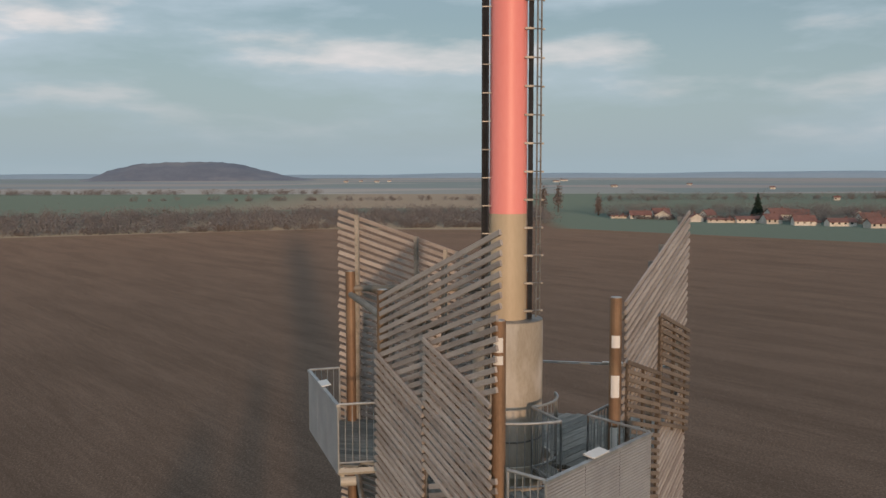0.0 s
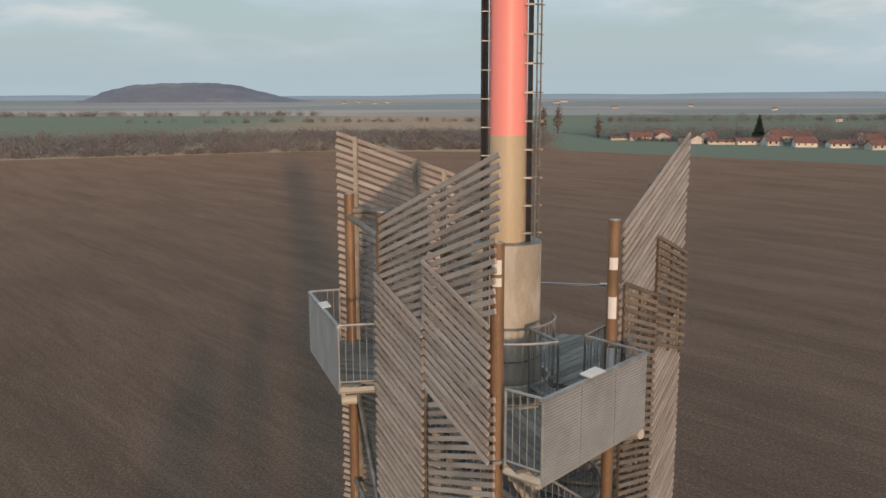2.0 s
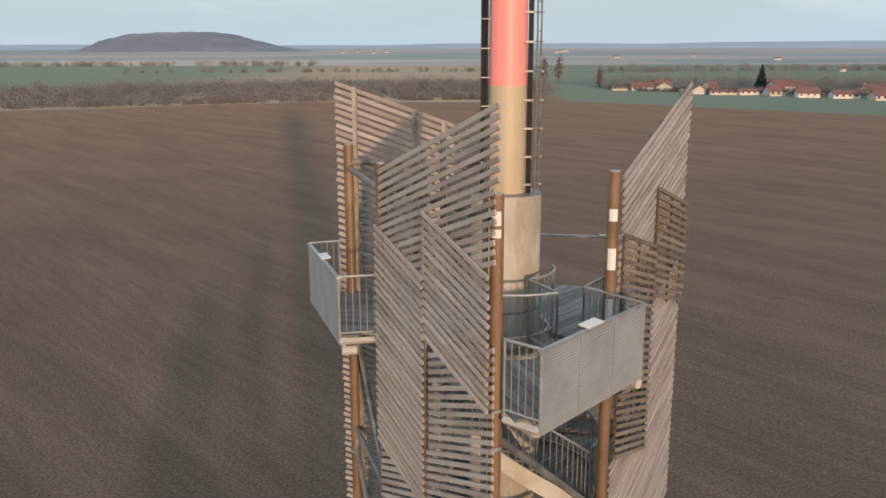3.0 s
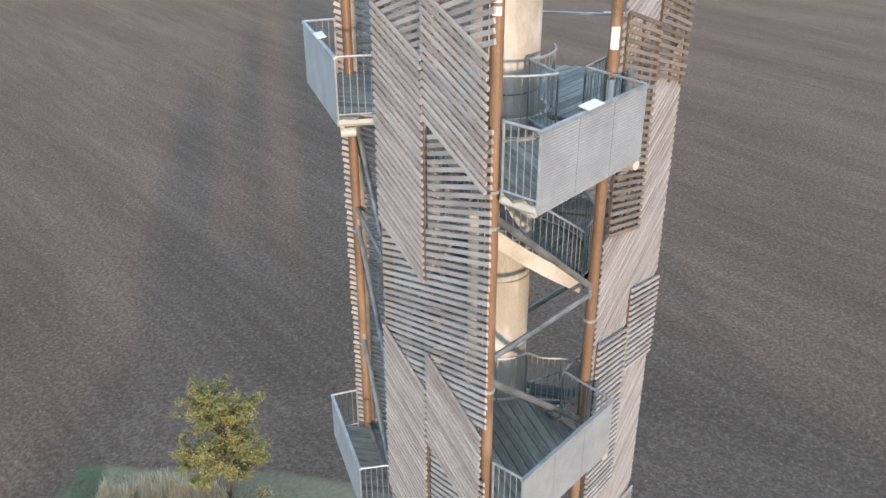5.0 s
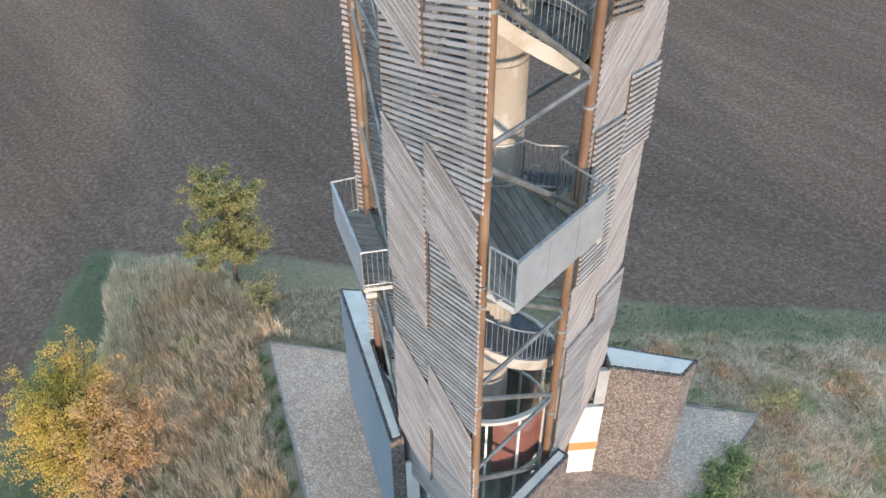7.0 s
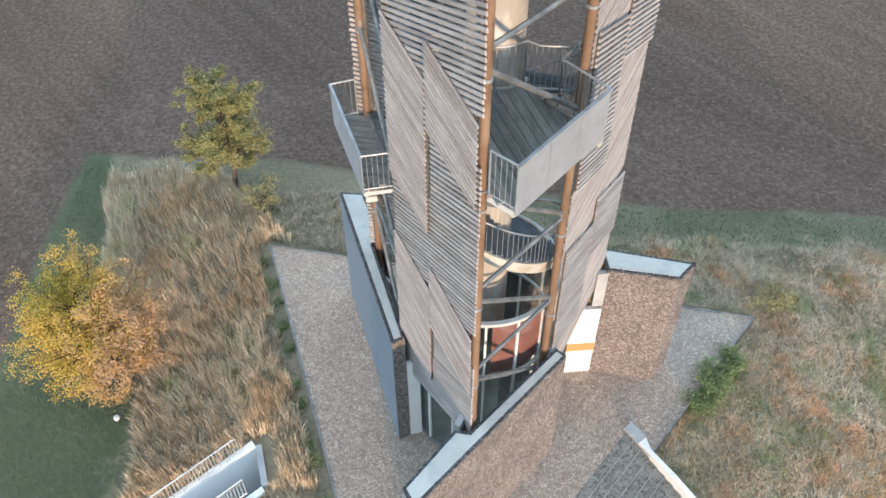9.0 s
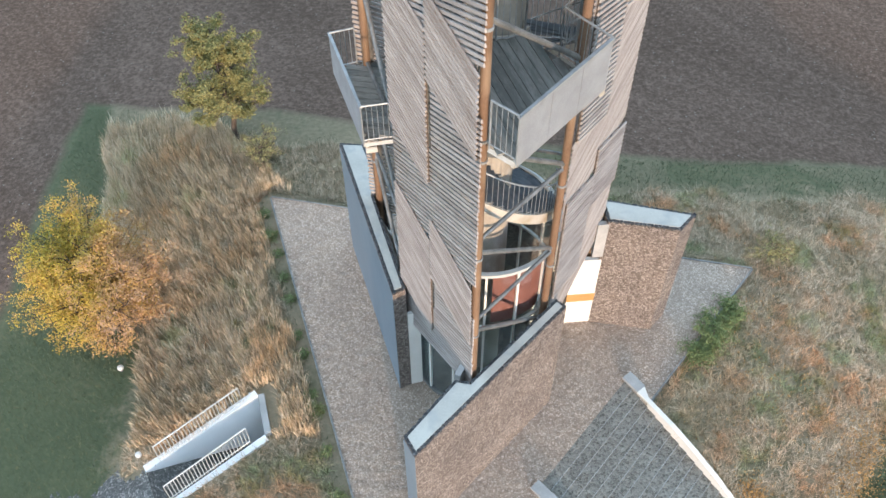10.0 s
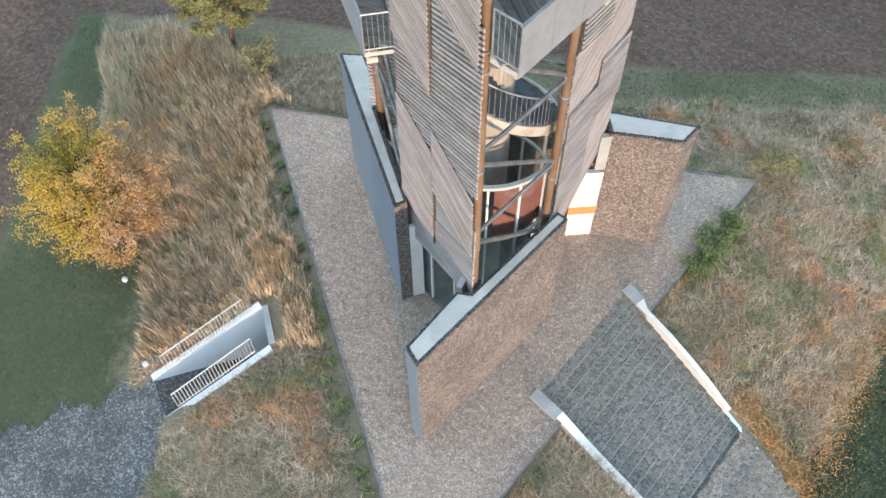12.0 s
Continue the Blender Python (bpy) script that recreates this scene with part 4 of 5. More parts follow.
def cobble_steps():
    """Broad cobbled steps falling from the terrace between pale side walls."""
    st = thing("cobble_steps", "broad steps of dark cobbles in concrete treads", "steps")
    ka, kb = STEP_DA.dot(STEP_N), STEP_DB.dot(STEP_N)
    for j in range(16):
        d0, d1 = 0.345 * j, 0.345 * (j + 1) + (0.6 if j == 15 else 0)
        q = [STEP_A + STEP_DA * d0 / ka, STEP_B + STEP_DB * d0 / kb, STEP_B + STEP_DB * d1 / kb, STEP_A + STEP_DA * d1 / ka]
        z = 0.0 - 0.0725 * j
        part("step", prism_data([tuple(p) for p in q], -2.4, z + 0.002), COBBLE, st)
        lip = [STEP_A + STEP_DA * (d1 - 0.018) / ka, STEP_B + STEP_DB * (d1 - 0.018) / kb, STEP_B + STEP_DB * d1 / kb, STEP_A + STEP_DA * d1 / ka]
        if j < 15:
            part("step_lip", prism_data([tuple(p) for p in lip], z - 0.02, z + 0.005), LIP, st, "grey concrete lip")
    # side walls: a level concrete cap at the head, then a white wall that falls with the steps
    marks_a = ((0.55, 0.10), (0.9, 0.09), (2.0, 0.02), (3.0, -0.16), (4.0, -0.42), (4.75, -0.70))
    marks_b = ((0.9, 0.10), (2.0, -0.22), (3.2, -0.44), (4.4, -0.65), (5.3, -0.80), (9.5, -1.52))
    for o, d, side, marks, wide in ((STEP_A, STEP_DA, 1, marks_a, 0.15), (STEP_B, STEP_DB, -1, marks_b, 0.27)):
        off = Vector((-d.y, d.x)) * side
        q = [o - d * 0.12, o + d * marks[0][0], o + d * marks[0][0] + off * 0.36, o - d * 0.12 + off * 0.36]
        part("wall_cap", prism_data([tuple(p) for p in (q[::-1] if side < 0 else q)], -2.4, 0.105), LIP, st, "grey concrete cap")
        vs, fs = [], []
        for s, z in marks:
            for p in (o + d * s, o + d * s + off * (wide + max(0.0, 0.9 - s) * 0.5)):
                vs += [(p.x, p.y, z), (p.x, p.y, -2.4)]
        for k in range(len(marks) - 1):
            b = 4 * k
            fs += [(b, b + 4, b + 6, b + 2), (b, b + 1, b + 5, b + 4), (b + 2, b + 6, b + 7, b + 3)]
        e_ = 4 * (len(marks) - 1)
        fs += [(0, 2, 3, 1), (e_, e_ + 1, e_ + 3, e_ + 2)]
        part("side_wall", (vs, fs), WHITE, st, "white rendered side wall")
    return st


cobble_steps()


def on_foot_path(x, y):
    """The cobbled way that leads on from the steps."""
    w = 0.12 * np.sin(4.1 * x + 2.7 * y) + 0.1 * np.sin(9.3 * x - 5.1 * y)
    d = (x - STEP_A.x) * STEP_N.x + (y - STEP_A.y) * STEP_N.y
    ka, kb = STEP_DA.dot(STEP_N), STEP_DB.dot(STEP_N)
    e = (STEP_B - STEP_A).normalized()
    along = (x - STEP_A.x) * e.x + (y - STEP_A.y) * e.y
    lo = STEP_DA.dot(e) * d / ka + w
    hi = (STEP_B - STEP_A).length + STEP_DB.dot(e) * d / kb + w
    return (d > 5.3) & (along > lo) & (along < hi)


def underpass():
    """Sunken way down beside the path: white walls, dark ramp, pale kerbs and bar railings."""
    u = thing("sunken_entrance", "sunken entrance with white walls, pale kerbs and bar railings", "entrance")
    A, B, C, D = PIT
    top = [-0.22, -0.85, -0.85, -0.22]
    c = (A + B + C + D) / 4

    def wall(p, q, zp, zq, name, low_p, low_q, t=0.22, mat=WHITE, lift=0.0):
        d = (q - p).normalized()
        o = Vector((d.y, -d.x))
        if (c - p).dot(o) > 0:
            o = -o
        vs = []
        for pt, z, lo in ((p, zp, low_p), (q, zq, low_q)):
            for w in (0, t):
                r = pt + o * w
                vs += [(r.x, r.y, lo), (r.x, r.y, z + lift)]
        return part(name, (vs, [(0, 1, 5, 4), (2, 6, 7, 3), (1, 3, 7, 5), (0, 2, 3, 1), (4, 5, 7, 6)]), mat, u)

    wall(A, B, -0.22, -0.85, "kerb_wall", -3.6, -3.6, mat=PITWALL)
    wall(D, C, -0.22, -0.85, "kerb_wall", -3.6, -3.6, 0.22, PITWALL)
    wall(A, D, -0.2, -0.2, "kerb_wall", -3.6, -3.6, 0.2, LIP)
    wall(B, C, -0.9, -0.9, "threshold", -3.6, -3.6, 0.2, COPING)
    ramp = [(B.x, B.y, -0.95), (C.x, C.y, -0.95), (D.x, D.y, -3.2), (A.x, A.y, -3.2)]
    part("ramp", (ramp + [(x, y, z - 0.2) for x, y, z in ramp], [(0, 1, 2, 3), (7, 6, 5, 4), (0, 4, 5, 1), (2, 6, 7, 3)]), PATHGRAVEL, u, "grey paved ramp")
    for p, q in ((A, B), (D, C)):
        pts = [p.lerp(q, f) for f in np.linspace(0.13, 0.87, 2)]
        z0, z1 = -0.2, -0.75
        a, b = pts
        part("handrail", tube_data([(a.x, a.y, z0 + 0.95), (b.x, b.y, z1 + 0.95)], 0.022, 8), PALEBAR, u)
        part("bottom_rail", tube_data([(a.x, a.y, z0 + 0.1), (b.x, b.y, z1 + 0.1)], 0.02, 6), PALEBAR, u)
        for j in range(27):
            f = j / 26
            o = part("baluster", PIT_BAR, PALEBAR, u)
            r = a.lerp(b, f)
            o.location = (r.x, r.y, z0 + f * (z1 - z0))
    return u


PIT_BAR = mesh_of("baluster", *tube_data([(0, 0, 0.0), (0, 0, 0.95)], 0.011, 6), PALEBAR)
underpass()


def draped(name, poly_fn, x0, x1, y0, y1, step, lift, material):
    xs, ys = np.arange(x0, x1, step), np.arange(y0, y1, step)
    gx, gy = np.meshgrid(xs, ys, indexing="xy")
    gz = ground_height(gx, gy) + lift
    idx = np.arange(gx.size).reshape(gx.shape)
    keep = poly_fn((gx[:-1, :-1] + gx[1:, 1:]) / 2, (gy[:-1, :-1] + gy[1:, 1:]) / 2)
    q = np.stack([idx[:-1, :-1], idx[:-1, 1:], idx[1:, 1:], idx[1:, :-1]], -1)[keep]
    return mesh_of(name, np.stack([gx, gy, gz], -1).reshape(-1, 3), q.tolist(), material, True)


def on_path(x, y):
    w = 0.2 * np.sin(3.1 * x + 1.7 * y) + 0.12 * np.sin(7.3 * x - 4.1 * y) + 0.08 * np.sin(23 * x + 17 * y) + 0.06 * np.sin(41 * x - 37 * y)
    top = -3.75 + (x + 10.6) * 0.31 + w
    low = np.where(x > -10.6, -6.6 + (x + 9.9) * 2.6, -11.0) + w
    return (y < top) & (y > low) & (x < -9.9) & ~in_quad(x, y, PIT)


tagged(new("path", draped("path", on_foot_path, 3, 18, -20, -3, 0.1, 0.04, COBBLE)), "cobbled way leading on from the steps", "path", kind="structure")
tagged(new("path", draped("path", on_path, -26, -9.6, -13, -2, 0.06, 0.03, PATHGRAVEL)), "path of loose grey stone leading to the sunken entrance", "path", kind="structure")


# ---- vegetation ----
def leaf_material(name, tones, grain=0.55, broad=0.9, scale=0.9, east=None):
    m, n, l, b = nodes_of(name)
    ge = n.new("ShaderNodeNewGeometry")
    r = ramp_node(n, [(k / (len(tones) - 1), c) for k, c in enumerate(tones)])
    ns = noise_node(n, l, ge.outputs["Position"], scale, 3)
    v = math_node(n, l, "MULTIPLY_ADD", ge.outputs["Random Per Island"], grain, math_node(n, l, "MULTIPLY_ADD", ns, broad, 0.5 - grain / 2 - broad / 2))
    if east:
        # the leaves have turned further on one side of the crown
        sx = n.new("ShaderNodeSeparateXYZ")
        l.new(ge.outputs["Position"], sx.inputs[0])
        v = math_node(n, l, "ADD", v, math_node(n, l, "MULTIPLY_ADD", sx.outputs[0], east[1], -east[0] * east[1]))
    l.new(v, r.inputs["Fac"])
    l.new(r.outputs["Color"], b.inputs["Base Color"])
    b.inputs["Roughness"].default_value = 0.7
    b.inputs["Specular IOR Level"].default_value = 0.25
    return m


def patchy(m, other, scale, lo, hi):
    """Lays broad patches of another tint over a leaf material's own tones."""
    n, l = m.node_tree.nodes, m.node_tree.links
    b = [q for q in n if q.type == "BSDF_PRINCIPLED"][0]
    src = b.inputs["Base Color"].links[0].from_socket
    ge = n.new("ShaderNodeNewGeometry")
    f = step_mask(n, l, noise_node(n, l, ge.outputs["Position"], scale, 4, 0.6), (lo + hi) / 2, (hi - lo) / 2)
    mul = n.new("ShaderNodeMix")
    mul.data_type, mul.blend_type = "RGBA", "MULTIPLY"
    mul.inputs[7].default_value = (*other, 1)
    l.new(f, mul.inputs[0]), l.new(src, mul.inputs[6]), l.new(mul.outputs[2], b.inputs["Base Color"])


BARK = surface("bark", (0.05, 0.04, 0.03), (0.13, 0.10, 0.08), 3, (1, 1, 0.3), 0.9, 0, 0.4, 25)
LEAF_YELLOW = leaf_material("yellow-green leaves", [(0.09, 0.112, 0.045), (0.19, 0.20, 0.08), (0.32, 0.285, 0.11), (0.47, 0.37, 0.15)])
LEAF_ORANGE = leaf_material("orange autumn leaves", [(0.22, 0.20, 0.05), (0.52, 0.40, 0.06), (0.56, 0.37, 0.10), (0.55, 0.34, 0.17), (0.48, 0.31, 0.20)], 0.45, 1.3, 0.5, (-12.9, 0.16))
LEAF_PALE = leaf_material("pale yellowing leaves", [(0.20, 0.20, 0.085), (0.34, 0.32, 0.14), (0.48, 0.42, 0.20)])
LEAF_FALLEN = leaf_material("fallen leaves", [(0.36, 0.20, 0.07), (0.55, 0.31, 0.11), (0.66, 0.42, 0.18)])
LEAF_DARK = leaf_material("dark creeping leaves", [(0.045, 0.065, 0.038), (0.085, 0.11, 0.06), (0.14, 0.16, 0.085)])
LEAF_GREEN = leaf_material("green shrub leaves", [(0.10, 0.145, 0.06), (0.20, 0.25, 0.10), (0.36, 0.37, 0.18)])
STRAW = leaf_material("dry grass blades", [(0.15, 0.148, 0.088), (0.345, 0.285, 0.192), (0.55, 0.445, 0.325), (0.72, 0.58, 0.425), (0.86, 0.73, 0.56)], 0.85, 1.0, 0.45)


patchy(STRAW, (0.90, 0.90, 0.85), 0.2, 0.50, 0.60)
patchy(STRAW, (1.10, 0.84, 0.67), 0.5, 0.52, 0.64)
patchy(STRAW, (0.58, 0.74, 0.54), 0.6, 0.53, 0.64)
TALLSTRAW = leaf_material("standing dry grass", [(0.30, 0.235, 0.14), (0.58, 0.455, 0.30), (0.84, 0.67, 0.475), (1.0, 0.87, 0.68)], 0.9, 0.8, 0.6)
patchy(TALLSTRAW, (1.04, 0.92, 0.80), 0.35, 0.50, 0.62)
patchy(TALLSTRAW, (0.68, 0.77, 0.60), 0.6, 0.58, 0.68)
TURF = leaf_material("short green grass", [(0.09, 0.115, 0.065), (0.125, 0.15, 0.085), (0.18, 0.18, 0.11)])
TWIG = leaf_material("bare winter scrub", [(0.12, 0.112, 0.112), (0.175, 0.157, 0.152), (0.23, 0.202, 0.192), (0.20, 0.19, 0.175)])


def leaves_mesh(name, centres, size, rng, material):
    """Many small leaves as bent quads, one island each."""
    n = len(centres)
    a = rng.normal(size=(n, 3))
    a /= np.linalg.norm(a, axis=1)[:, None]
    b = np.cross(a, rng.normal(size=(n, 3)))
    b /= np.linalg.norm(b, axis=1)[:, None]
    s = size * rng.uniform(0.6, 1.35, (n, 1))
    c = np.asarray(centres)
    v = np.stack([c - a * s, c + b * s * 0.55, c + a * s, c - b * s * 0.55], 1).reshape(-1, 3)
    f = np.arange(4 * n).reshape(-1, 4)
    return mesh_of(name, v, f.tolist(), material)


def tree(name, at, height, crown_r, crown_z0, leaves, leaf, material, label, seed, stems=1, flat=1.0, limb=64):
    """Stems, limbs and twigs, with the leaves gathered in tufts along the twigs."""
    rng = np.random.default_rng(seed)
    t = thing(name, label, "tree", at=at)
    limbs, tips, slim = [], [], min(1.0, height / 4)
    for s in range(stems):
        lean = rng.uniform(-0.25, 0.25, 2) * (stems > 1)
        top = Vector((lean[0] * height, lean[1] * height, height * rng.uniform(0.75, 0.9)))
        base = Vector((rng.uniform(-0.15, 0.15) * (stems > 1), rng.uniform(-0.15, 0.15) * (stems > 1), -0.2))
        pts = [base.lerp(top, f) + Vector((rng.normal(0, 0.05), rng.normal(0, 0.05), 0)) * (f > 0) for f in np.linspace(0, 1, 7)]
        limbs.append(tube_data(pts, [0.02 * slim + height * 0.018 * (1 - f) for f in np.linspace(0, 1, 7)], 7))
        for j in range(int(limb / stems) + 8):
            f = rng.uniform(crown_z0 / height, 0.98)
            o = base.lerp(top, f)
            ang = rng.uniform(0, 2 * math.pi)
            prof = crown_r * math.sqrt(max(0.05, 1 - ((f - 0.5) / 0.56) ** 2))
            end = o + Vector((math.cos(ang), math.sin(ang), rng.uniform(0.15, 0.6) * flat)) * float(prof * rng.uniform(0.6, 1.08))
            mid_ = o.lerp(end, 0.5) + Vector((0, 0, -0.05))
            limbs.append(tube_data([o, mid_, end], [0.03 * slim, 0.018 * slim, 0.007 * slim], 5))
            reach = (end - o).length
            for g in rng.uniform(0.3, 1.0, 7):
                q = o.lerp(end, g)
                tip = q + Vector((rng.normal(), rng.normal(), abs(rng.normal()) * 0.8)).normalized() * float(reach * rng.uniform(0.12, 0.34))
                limbs.append(tube_data([q, tip], [0.009 * slim, 0.004 * slim], 3, False))
                for h in (0.35, 0.7, 1.0):
                    tips.append((q.lerp(tip, h), 0.035 + 0.042 * crown_r))
    part("trunk", join(limbs), BARK, t)
    w = np.array([[p.x, p.y, p.z] for p, _ in tips])
    r = np.array([q for _, q in tips])
    full = rng.uniform(0.15, 1.0, len(w))
    pick = rng.choice(len(w), leaves, p=full / full.sum())
    c = w[pick] + rng.normal(size=(leaves, 3)) * r[pick][:, None] * np.array([0.8, 0.8, 0.6])
    part("crown", leaves_mesh("crown", c, leaf, rng, material), material, t)
    return t


tree("field_tree", (-9.6, 10.76, -0.75), 6.5, 1.8, 1.7, 42000, 0.04, LEAF_YELLOW, "young tree with thinning yellow-green autumn leaves", 3)
tree("autumn_tree", (-12.3, 1.6, -1.05), 4.4, 2.45, 0.7, 80000, 0.035, LEAF_ORANGE, "bushy tree with orange and yellow autumn leaves", 8, stems=5, limb=110)
tree("thin_shrub", (-8.3, 9.2, -0.5), 1.9, 0.9, 0.1, 2200, 0.035, LEAF_PALE, "thin yellow-green shrub in long grass", 5, stems=2)
for j, (x, y, r, h, n) in enumerate(((7.2, -0.1, 0.65, 0.5, 4200), (7.9, 0.7, 0.8, 0.6, 6000), (8.6, 1.5, 0.65, 0.55, 4000), (7.6, 0.0, 0.5, 0.4, 2200))):
    tree("green_shrub", (x, y, -0.32), h, r, 0.03, n, 0.032, LEAF_GREEN, "low green shrub against the terrace edge", 6 + 10 * j, stems=4)
tree("thin_shrub", (10.7, 4.0, -0.32), 0.8, 0.95, 0.05, 1500, 0.035, LEAF_PALE, "low yellowing shrub at the terrace corner", 7, stems=3)
tree("thin_shrub", (17.6, 7.2, -1.3), 2.0, 1.1, 0.2, 1500, 0.04, LEAF_PALE, "thin yellowing shrub in long grass", 9, stems=3)


wrng = random.Random(19)
for j in range(16):
    f = (j + wrng.uniform(0.1, 0.9)) / 16
    x, y, r = PLAZA[0][0] + f * (PLAZA[1][0] - PLAZA[0][0]) - wrng.uniform(0.28, 0.5), PLAZA[0][1] + f * (PLAZA[1][1] - PLAZA[0][1]), wrng.uniform(0.18, 0.36)
    tree("low_weed", (x, y, float(ground_height(x, y))), 0.26, r, 0.02, int(2400 * r), 0.03, LEAF_GREEN, "low weeds growing in the long grass", 70 + j, stems=4)


def blades(name, label, count, box, ok, height, width, material, seed, clump=0.0, lean=0.35, loose=1.1):
    """A meadow of single blades, each a bent strip."""
    rng = np.random.default_rng(seed)
    x, y = rng.uniform(box[0], box[1], count), rng.uniform(box[2], box[3], count)
    if clump:
        cx, cy = np.round(x / clump) * clump, np.round(y / clump) * clump
        j = np.sin(cx * 127.1 + cy * 311.7) * 43758.5
        j2 = np.sin(cx * 269.5 + cy * 183.3) * 43758.5
        x = cx + (j - np.floor(j)) * clump * 1.6 + rng.normal(0, clump * 0.34, count)
        y = cy + (j2 - np.floor(j2)) * clump * 1.6 + rng.normal(0, clump * 0.34, count)
    m = ok(x, y)
    x, y = x[m], y[m]
    n = len(x)
    z = ground_height(x, y)
    h = rng.uniform(height[0], height[1], n)
    a = rng.uniform(0, 2 * np.pi, n)
    base_a = 2.4 + 1.2 * np.sin(x * 0.5) + 0.9 * np.sin(y * 0.7 + x * 0.3)
    ln = h * lean * rng.uniform(0.3, 1.6, n)
    way = base_a + rng.normal(0, loose, n)
    dx, dy = np.cos(way) * ln, np.sin(way) * ln
    wx, wy = np.cos(a) * width, np.sin(a) * width
    v = np.stack([np.stack([x - wx, y - wy, z - 0.02], -1), np.stack([x + wx, y + wy, z - 0.02], -1),
                  np.stack([x + wx * 0.8 + dx * 0.4, y + wy * 0.8 + dy * 0.4, z + h * 0.62], -1), np.stack([x - wx * 0.8 + dx * 0.4, y - wy * 0.8 + dy * 0.4, z + h * 0.62], -1),
                  np.stack([x + dx, y + dy, z + h], -1)], 1).reshape(-1, 3)
    k = np.arange(n)[:, None] * 5
    f = (k + np.array([[0, 1, 2, 3]])).tolist() + (k + np.array([[3, 2, 4]])).tolist()
    return tagged(new(name, mesh_of(name, v, f, material)), label, "grass", kind="stuff")


def meadow(x, y):
    d = edge_distance(x, y)
    w = 0.8 * np.sin(0.9 * x + 0.4) + 0.5 * np.sin(2.3 * x - y)
    lawn = (x < -11.4 + 0.5 * w) & (y < 2.2 + 0.5 * w)
    dark = (x - 0.72 * y > 15.1 + 0.3 * w) & (y < -0.6 + w)
    return (d > np.where(x < -1, 0.5, 0.15)) & ~lawn & ~dark & (y < 7.3 + 0.2 * np.maximum(0, 7 - x) + 0.4 * w + np.where(x < -9, 0.9, 0)) & (x + 0.22 * y > -12.7 + 0.25 * w) & ~in_quad(x, y, PIT_WIDE) & ~in_quad(x, y, STEP_WIDE) & ~on_path(x, y) & ~on_foot_path(x, y)


PIT_C = (PIT[0] + PIT[1] + PIT[2] + PIT[3]) / 4
PIT_WIDE = [PIT_C + (p - PIT_C) * 1.34 for p in PIT]
STEP_C = (STEP_QUAD[0] + STEP_QUAD[1] + STEP_QUAD[2] + STEP_QUAD[3]) / 4
STEP_WIDE = [STEP_C + (p - STEP_C) * 1.08 for p in STEP_QUAD]
def tall_side(x, y):
    """Where the grass stands tall: the mound's north-west side."""
    return meadow(x, y) & (x + 0.35 * y < -5.2 + 1.2 * np.sin(0.8 * y + 0.5 * x)) & (y > -3.0)


blades("dry_grass", "matted straw-coloured dry grass on the mound", 620000, (-16.5, 20, -13, 13.2), meadow, (0.06, 0.36), 0.0072, STRAW, 21, clump=0.23, lean=1.0, loose=2.2)
blades("tall_grass", "long standing dry grass on the mound", 150000, (-16.5, 0, -4, 13.2), tall_side, (0.25, 0.8), 0.009, TALLSTRAW, 24, clump=0.3, lean=0.28, loose=1.3)
blades("green_grass", "short green turf", 120000, (-18, 20, -13, 14), lambda x, y: (edge_distance(x, y) > 0.3) & ~in_quad(x, y, PIT_WIDE) & ~in_quad(x, y, STEP_WIDE) & ~on_path(x, y) & ~on_foot_path(x, y) & ((x > -17) | (y < 0)) & (y < 9.5 + 0.2 * np.maximum(0, 7 - x)) & ((np.sin(x * 0.8 + 1) + np.sin(y * 0.9) + np.sin(1.7 * x - 1.3 * y) > 0.9) | ((x < -11.2) & (y < 2.3)) | ((x > 0) & (y > 7.4 + 0.2 * np.maximum(0, 7 - x)) & (y < 9.4 + 0.2 * np.maximum(0, 7 - x))) | ((x - 0.72 * y > 14.9) & (y < -1)) | ((x + 0.22 * y < -12.8) & (x > -17)) | ((edge_distance(x, y) < 0.75) & (x < -1))), (0.06, 0.18), 0.008, TURF, 22)


# fallen leaves under the shrubs, beside the way
lrng = np.random.default_rng(61)
lf = lrng.uniform(0, 1, 9000)
lx, ly = 8.05 + 1.5 * lf + lrng.normal(0, 0.28, 9000), -4.6 - 3.2 * lf + lrng.normal(0, 0.3, 9000)
lx[:3200], ly[:3200] = 12.6 - 2.8 * lf[:3200] + lrng.normal(0, 0.4, 3200), -2.4 - 4.8 * lf[:3200] + lrng.normal(0, 0.4, 3200)
lx[3200:4400], ly[3200:4400] = lrng.normal(9.6, 1.3, 1200), lrng.normal(-0.6, 2.2, 1200)
lk = (edge_distance(lx, ly) > 0.3) & ~in_quad(lx, ly, grown(STEP_QUAD, 0.25)) & ~on_foot_path(lx, ly)
tagged(new("fallen_leaves", leaves_mesh("fallen_leaves", np.stack([lx, ly, ground_height(lx, ly) + 0.2 * lrng.uniform(0.2, 1.6, 9000)], -1)[lk], 0.034, lrng, LEAF_FALLEN)), "scattered orange fallen leaves in the grass", "leaves", kind="stuff")
